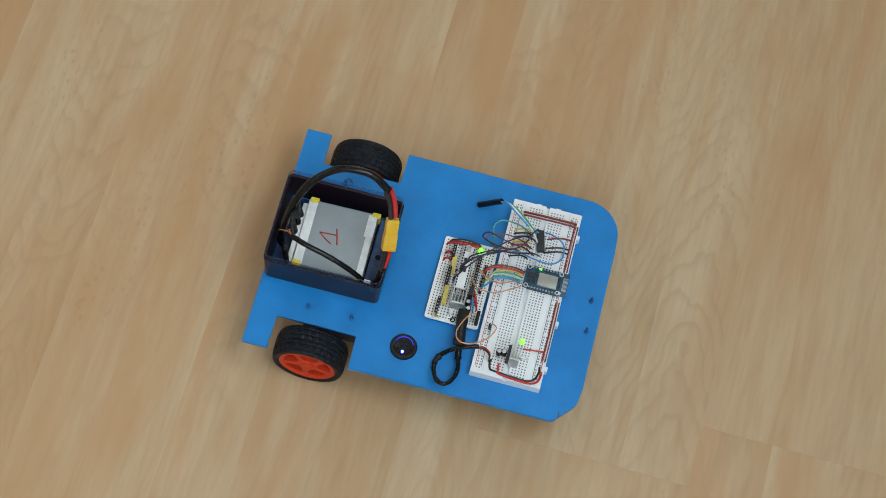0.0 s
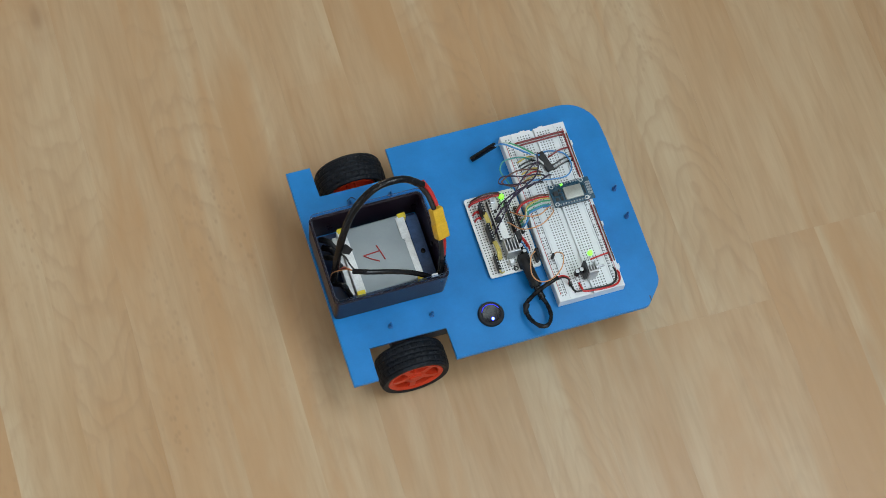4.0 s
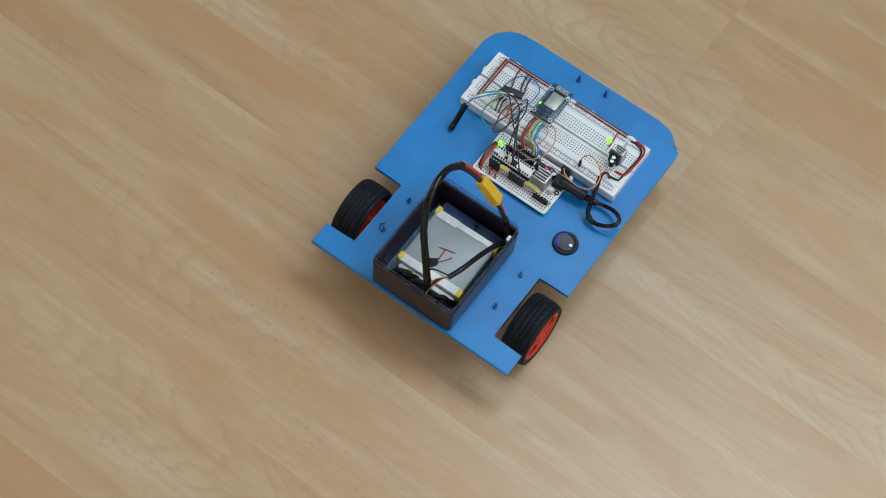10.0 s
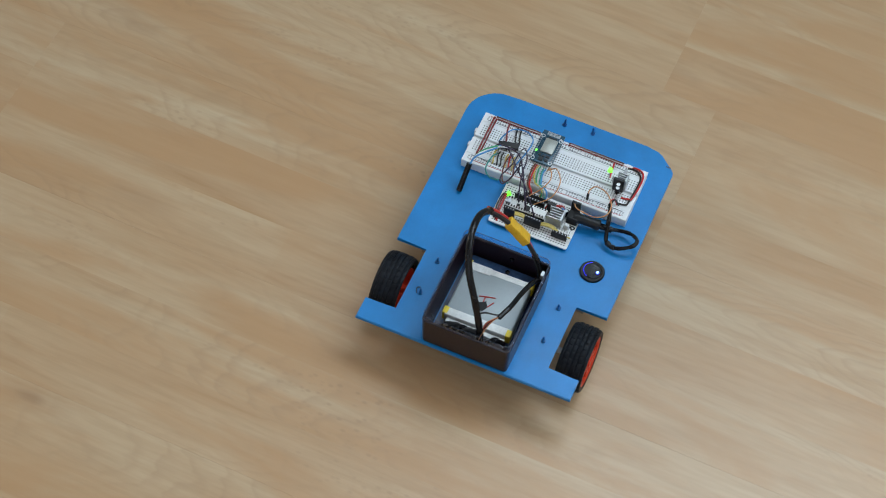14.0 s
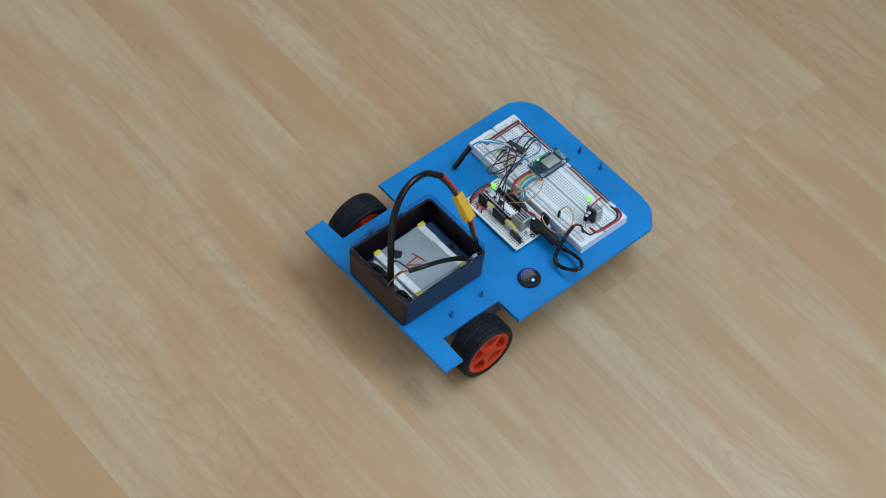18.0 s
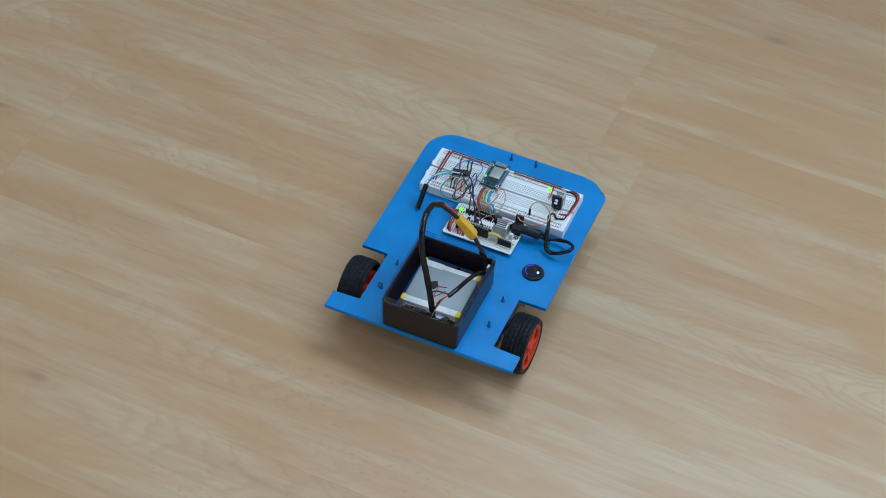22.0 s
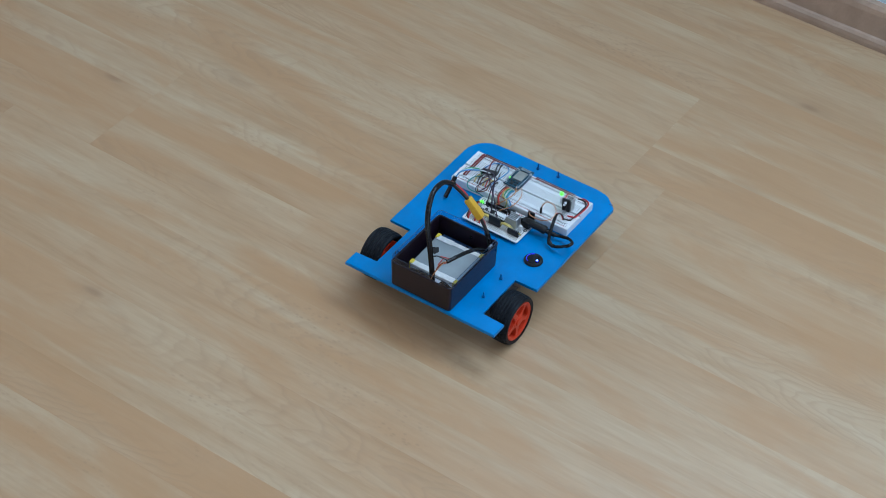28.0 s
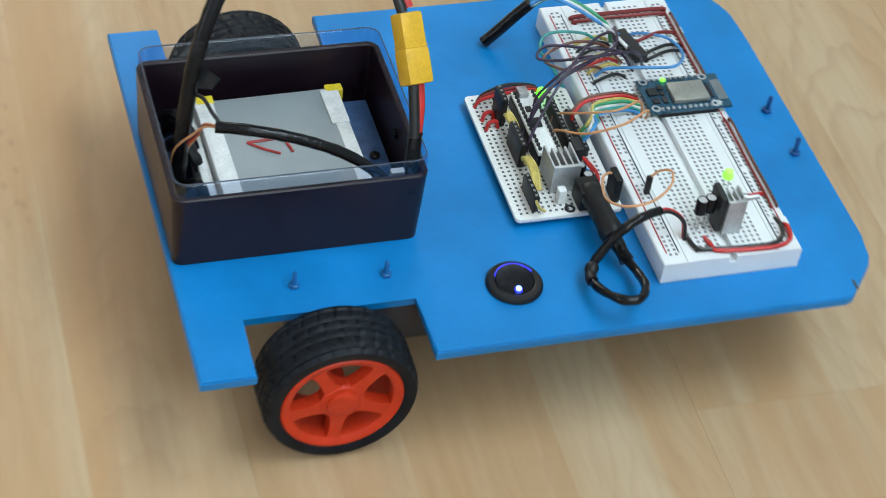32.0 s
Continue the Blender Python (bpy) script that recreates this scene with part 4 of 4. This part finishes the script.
def upright_led(x, y, z, label):
    led = thing("indicator_lamp", (0, 0, 0), label, "lamp", "green indicator lamps")
    smooth(part("lens", lathe([(0, -0.0014), (0.0020, -0.0014), (0.0020, 0.0002), (0.0018, 0.0011), (0.0011, 0.0017), (0, 0.0019)], (x, y, z), "Z", 20), LED_G, led))
    part("rim_flange", lathe([(0, -0.0022), (0.0023, -0.0022), (0.0023, -0.0015), (0, -0.0015)], (x, y, z), "Z", 20), LED_G, led)
    return led


def end_regulator():
    h = heatsink_unit("heat_sink", 0.2203, 0.2284, -0.0702, -0.0600, BH + 0.0002, 0.0822, 4, "silver finned heat sink with black regulator on the breadboard")
    part("regulator", box(0.2176, 0.2202, -0.0690, -0.0585, BH + 0.0010, 0.0834, 0.0005), CHIP, h, "black voltage regulator")
    part("regulator_tab", box(0.2190, 0.2201, -0.0584, -0.0572, 0.0730, 0.0830, 0.0003), STEEL, h)
    smooth(part("tab_screw", lathe([(0, 0), (0.0022, 0), (0.0022, 0.0016), (0.0011, 0.0018), (0.0011, 0.0070), (0, 0.0073)], (0.2284, -0.0655, 0.0795), "X", 14), STEEL, h, "steel screw through the heat sink"))
    for x, y in ((0.2108, -0.0653), (0.2148, -0.0646)):
        c = thing("capacitor", (0, 0, 0), "small black capacitor with a silver top", "capacitor", "capacitors")
        can = smooth(part("can", lathe([(0, 0.0098), (0.0025, 0.0098), (0.0025, 0.0164), (0.0023, 0.0168), (0.0019, 0.0168)], (x, y, BH), "Z", 18), GLOSSY, c))
        smooth(part("top_cap", lathe([(0.0019, 0.0168), (0.0017, 0.0164), (0, 0.0164)], (x, y, BH), "Z", 18), SILVER, c, "silver vented top"))
        for d in (-0.0011, 0.0011):
            part("leg", box(x - 0.0002, x + 0.0002, y + d - 0.0002, y + d + 0.0002, BH, BH + 0.0099), STEEL, c)
    led = upright_led(0.2273, -0.0518, 0.0812, "lit green lamp standing on thin legs")
    for d in (-0.0012, 0.0012):
        part("lamp_leg", box(0.2273 + d - 0.0002, 0.2273 + d + 0.0002, -0.0520, -0.0516, BH, 0.0792), STEEL, led)


end_regulator()

# ---- small perforated board with the controller ----
PX0, PX1, PY0, PY1, PZ = 0.1420, 0.1885, -0.0432, 0.0345, 0.0588


def perf_board():
    p = thing("perforated_board", (0, 0, 0), "white perforated circuit board carrying the controller", "circuit board")
    q = 0.0022
    outline = arc(PX1 - q, PY1 - q, q, 0, 90, 4) + arc(PX0 + q, PY1 - q, q, 90, 180, 4) + arc(PX0 + q, PY0 + q, q, 180, 270, 4) + arc(PX1 - q, PY0 + q, q, 270, 360, 4)
    body = part("board", prism(outline, PZ - 0.0016, PZ), PERF, p)
    for x in (PX0 + 0.006, PX1 - 0.006):
        part("foam_pad", box(x - 0.004, x + 0.004, PY0 + 0.006, PY1 - 0.006, Z + 0.0002, PZ - 0.0017), BLACK, p, "dark foam pad under the board")
    verts, faces = [], []
    for i in range(17):
        for j in range(29):
            x, y, s = PX0 + 0.0030 + i * 0.00254, PY0 + 0.0035 + j * 0.00254, 0.0006
            k = len(verts)
            verts.extend([(x - s, y - s * 0.5, PZ + 0.00012), (x - s * 0.5, y - s, PZ + 0.00012), (x + s * 0.5, y - s, PZ + 0.00012), (x + s, y - s * 0.5, PZ + 0.00012), (x + s, y + s * 0.5, PZ + 0.00012), (x + s * 0.5, y + s, PZ + 0.00012), (x - s * 0.5, y + s, PZ + 0.00012), (x - s, y + s * 0.5, PZ + 0.00012)])
            faces.append(tuple(range(k, k + 8)))
    me = bpy.data.meshes.new("board_hole")
    me.from_pydata(verts, [], faces)
    me.materials.append(BOARD_HOLE)
    ob = new("board_hole", me)
    ob.parent = body
    ob["kind"] = "stuff"
    part("corner_ring", lathe([(0.0012, 0.0001), (0.0012, 0.0005), (0.0023, 0.0005), (0.0023, 0.0001)], (0.1660, -0.0400, PZ), "Z", 18), CHIP, p, "dark ring round a mounting hole")
    for y in (PY1 - 0.0035,):
        part("corner_ring", lathe([(0.0012, 0.0001), (0.0012, 0.0005), (0.0021, 0.0005), (0.0021, 0.0001)], (0.1560, y, PZ), "Z", 18), CHIP, p, "dark ring round a mounting hole")


perf_board()


def controller():
    c = thing("controller_module", (0, 0, 0), "microcontroller module with pale top on black sockets", "circuit board")
    x0, x1, y0, y1, z = 0.1598, 0.1702, -0.0135, 0.0260, 0.0665
    smooth(part("board", box(x0, x1, y0, y1, z - 0.0016, z, 0.0004), PERF, c, "pale module board"), 50)
    for x in (x0 + 0.0012, x1 - 0.0012):
        smooth(part("socket", box(x - 0.0013, x + 0.0013, y0, y1, PZ + 0.0002, z - 0.0017, 0.0003), BLACK, c, "black socket strip"), 50)
        for i in range(15):
            yy = y0 + 0.0022 + i * 0.00254
            part("pin", box(x - 0.0006, x + 0.0006, yy - 0.0006, yy + 0.0006, z + 0.0001, z + 0.0014), CHIP, c)
    part("component", box(0.1615, 0.1665, 0.0020, 0.0075, z + 0.0001, z + 0.0012, 0.0003), CHIP, c, "black square chip")
    part("component", box(0.1618, 0.1662, 0.0210, 0.0262, z + 0.0001, z + 0.0028, 0.0004), STEEL, c, "metal cable socket")
    part("component", box(0.1625, 0.1650, 0.0120, 0.0150, z + 0.0001, z + 0.0012, 0.0003), CHIP, c)


controller()


def block(name, x0, x1, y0, y1, z0, z1, mat, label, category, r=0.0005, group=""):
    """A header strip, socket or connector block with its contact slots."""
    b = thing(name, (0, 0, 0), label, category, group)
    smooth(part("housing", box(x0, x1, y0, y1, z0, z1, r), mat, b), 50)
    n = max(2, int((y1 - y0) / 0.00254))
    for i in range(n):
        y = y0 + (i + 0.5) * (y1 - y0) / n
        part("contact", box((x0 + x1) / 2 - 0.0005, (x0 + x1) / 2 + 0.0005, y - 0.0005, y + 0.0005, z1 + 0.0001, z1 + 0.0004), STEEL, b)
    return b


H = "header strips on the small board"
block("pin_header", 0.1495, 0.1520, -0.0400, -0.0250, PZ + 0.0003, 0.0672, BLACK, "black pin header strip standing on the board", "connector", group=H)
block("pin_header", 0.1512, 0.1540, 0.0130, 0.0235, PZ + 0.0003, 0.0735, BLACK, "black plug on a pin header", "connector", group=H)
block("pin_header", 0.1515, 0.1545, -0.0130, 0.0030, PZ + 0.0003, 0.0712, BLACK, "black plug on a pin header", "connector", group=H)
block("pin_header", 0.1745, 0.1772, -0.0080, 0.0215, PZ + 0.0003, 0.0665, BLACK, "black socket strip facing the breadboard", "connector", group=H)
block("pin_header", 0.1812, 0.1838, -0.0110, 0.0150, PZ + 0.0003, 0.0640, BLACK, "black pin strip with coloured wires", "connector", group=H)
for y0 in (0.0085, -0.0200):
    for k in range(3):
        cable("flat_wire", [(0.1535 + 0.0012 * k, y0 + 0.0085 - 0.0006 * k, 0.0605), (0.1532 + 0.0012 * k, y0 + 0.0060, 0.0655), (0.1538 + 0.0012 * k, y0 - 0.0030, 0.0660), (0.1535 + 0.0014 * k, y0 - 0.0090, 0.0605)], 0.0009, YELW, "yellow wire under the controller module", group="yellow wires")
cable("flat_wire", [(0.1500, -0.0405, 0.0665), (0.1512, -0.0425, 0.0640), (0.1545, -0.0410, 0.0605)], 0.0007, YELW, "short yellow wire at the board corner", group="yellow wires")
for k, m in enumerate((REDW, DREDW, BLACKW)):
    cable("flat_wire", [(0.1445 + 0.0012 * k, 0.0270 + 0.0018 * k, PZ), (0.1480 + 0.001 * k, 0.0275 + 0.0018 * k, 0.0625), (0.1600, 0.0285 + 0.0018 * k, 0.0640 + 0.0006 * k), (0.1720, 0.0285 + 0.0014 * k, 0.0640), (0.1745, 0.0280, PZ + 0.0002)], 0.0008, m, "supply wire along the board edge", group="supply wires")
for y in (0.0180, 0.0120):
    cable("flat_wire", [(0.1455, y, PZ), (0.1465, y + 0.0005, 0.0622), (0.1495, y + 0.0010, 0.0626), (0.1510, y + 0.001, PZ)], 0.0009, REDW, "short red wire link", group="supply wires")
for x, y, m in ((0.1800, -0.0170, REDW), (0.1815, -0.0200, REDW), (0.1790, -0.0230, BLUEW)):
    cable("flat_wire", [(x - 0.004, y + 0.008, PZ), (x - 0.002, y + 0.006, 0.0622), (x + 0.001, y - 0.003, 0.0622), (x + 0.002, y - 0.006, PZ)], 0.0008, m, "short bent link wire", group="supply wires")

upright_led(0.1745, 0.0272, 0.0640, "bright lit green lamp on the small board")
hs = heatsink_unit("heat_sink", 0.1605, 0.1725, -0.0298, -0.0150, PZ + 0.0002, 0.0728, 5, "silver finned heat sink on the small board")
part("regulator", box(0.1735, 0.1775, -0.0190, -0.0110, PZ + 0.0003, 0.0715, 0.0005), CHIP, hs, "black regulator clipped to the heat sink")
for x, y in ((0.1752, -0.0232), (0.1765, -0.0290)):
    c = thing("capacitor", (0, 0, 0), "small black capacitor with a silver top", "capacitor", "capacitors")
    smooth(part("can", lathe([(0, 0.0002), (0.0024, 0.0002), (0.0024, 0.0078), (0.0022, 0.0082), (0.0018, 0.0082)], (x, y, PZ), "Z", 18), GLOSSY, c))
    smooth(part("top_cap", lathe([(0.0018, 0.0082), (0.0016, 0.0078), (0, 0.0078)], (x, y, PZ), "Z", 18), SILVER, c, "silver vented top"))
cap = thing("capacitor", (0, 0, 0), "white ceramic part at the board edge", "capacitor", "capacitors")
smooth(part("can", box(0.1615, 0.1650, -0.0370, -0.0330, PZ + 0.0002, 0.0660, 0.0006), TAPE, cap), 50)


def plug_lead():
    """Black plug in the board's socket, with a thick lead that folds into a loop at the plate edge."""
    lead = thing("plug_lead", (0, 0, 0), "black plug with thick lead curled into a loop", "cable")
    smooth(part("socket", box(0.1690, 0.1785, -0.0425, -0.0320, PZ + 0.0003, 0.0690, 0.0008), BLACK, lead, "black power socket"), 50)
    part("socket_tower", box(0.1845, 0.1875, -0.0400, -0.0310, PZ + 0.0003, 0.0715, 0.0005), BLACK, lead, "upright black plug")
    smooth(part("plug", tube([(0.1738, -0.0370, 0.0662), (0.1745, -0.0450, 0.0658), (0.1757, -0.0547, 0.0645), (0.1768, -0.0625, 0.0630)], 0.0048, 14, wobble=0.14), BLACK, lead, "thick black moulded plug"))
    part("tape_wrap", box(0.1700, 0.1728, -0.0480, -0.0405, 0.0640, 0.0652, 0.0004), SLEEVE, lead, "loose end of black tape on the plug")
    smooth(part("strain_relief", tube([(0.1766, -0.0610, 0.0632), (0.1775, -0.0670, 0.0618), (0.1790, -0.0735, 0.0600)], 0.0031, 12, wobble=0.22), SLEEVE, lead))
    loop = [(0.1788, -0.0722, 0.0602), (0.1808, -0.0812, 0.0606), (0.1797, -0.0920, 0.0638), (0.1742, -0.0999, 0.0660), (0.1674, -0.0992, 0.0658), (0.1622, -0.0912, 0.0634), (0.1610, -0.0822, 0.0606), (0.1632, -0.0750, 0.0605), (0.1676, -0.0722, 0.0650), (0.1732, -0.0708, 0.0722), (0.1806, -0.0690, 0.0772), (0.1880, -0.0668, 0.0782), (0.1930, -0.0650, 0.0774)]
    smooth(part("lead", tube(loop, 0.0019, 10, wobble=0.22), SLEEVE, lead, "black lead bent into a loop and up to the breadboard"))
    smooth(part("tape_knot", tube([(0.1609, -0.0832, 0.0609), (0.1613, -0.0795, 0.0603), (0.1636, -0.0748, 0.0609)], 0.0027, 10, wobble=0.3), BLACK, lead, "black tape wound round the lead"))
    for d, m in ((0.0, REDW), (-0.0014, BLACKW)):
        smooth(part("branch_wire", tube([(0.1920, -0.0652 + d, 0.0775), (0.1965, -0.0642 + d, 0.0770), (0.2010, -0.0648 + d, 0.0745), (0.2038, -0.0665 + d, 0.0712), (0.2042, -0.0690 + d, BH)], 0.0008, 8), m, lead, "thin wire into the breadboard"))


plug_lead()

# ---- floor boards, last ----


def floor_boards():
    """Boards 187 mm wide and 1.28 m long, laid in staggered rows, with a fine bevel at the joints."""
    w, length, k = 0.187, 1.285, 0.00010
    starts = {0: 0.66, -1: 0.77, 1: 0.53, 2: -0.103}
    shapes = {}
    row = -14
    while -0.163 + row * w < X1:
        x0 = -0.163 + row * w
        off = starts.get(row, (row * 0.413) % length)
        cuts = [c for c in (off + n * length for n in range(-5, 6)) if Y0 < c < Y1]
        edges = [Y0] + cuts + [Y1]
        a, b_ = max(x0, X0), min(x0 + w, X1)
        if b_ - a > 0.01:
            for y0, y1 in zip(edges, edges[1:]):
                if y1 - y0 < 0.02:
                    continue
                key = (round(b_ - a, 4), round(y1 - y0, 4))
                if key not in shapes:
                    bm = bmesh.new()
                    p = [(0, 0), (b_ - a, 0), (b_ - a, y1 - y0), (0, y1 - y0)]
                    low = [bm.verts.new((x, y, -0.009)) for x, y in p]
                    rim_ = [bm.verts.new((x, y, -0.00015)) for x, y in p]
                    sx, sy = (b_ - a) / 2, (y1 - y0) / 2
                    top = [bm.verts.new((x + (k if x < sx else -k), y + (k if y < sy else -k), 0)) for x, y in p]
                    bm.faces.new(top)
                    for i in range(4):
                        j = (i + 1) % 4
                        bm.faces.new((low[i], low[j], rim_[j], rim_[i]))
                        bm.faces.new((rim_[i], rim_[j], top[j], top[i]))
                    me = bpy.data.meshes.new("board")
                    bm.to_mesh(me)
                    bm.free()
                    me.materials.append(FLOOR)
                    shapes[key] = me
                ob = new("board", shapes[key])
                ob.parent = floor
                ob.location = (a, y0, 0)
        row += 1


floor_boards()
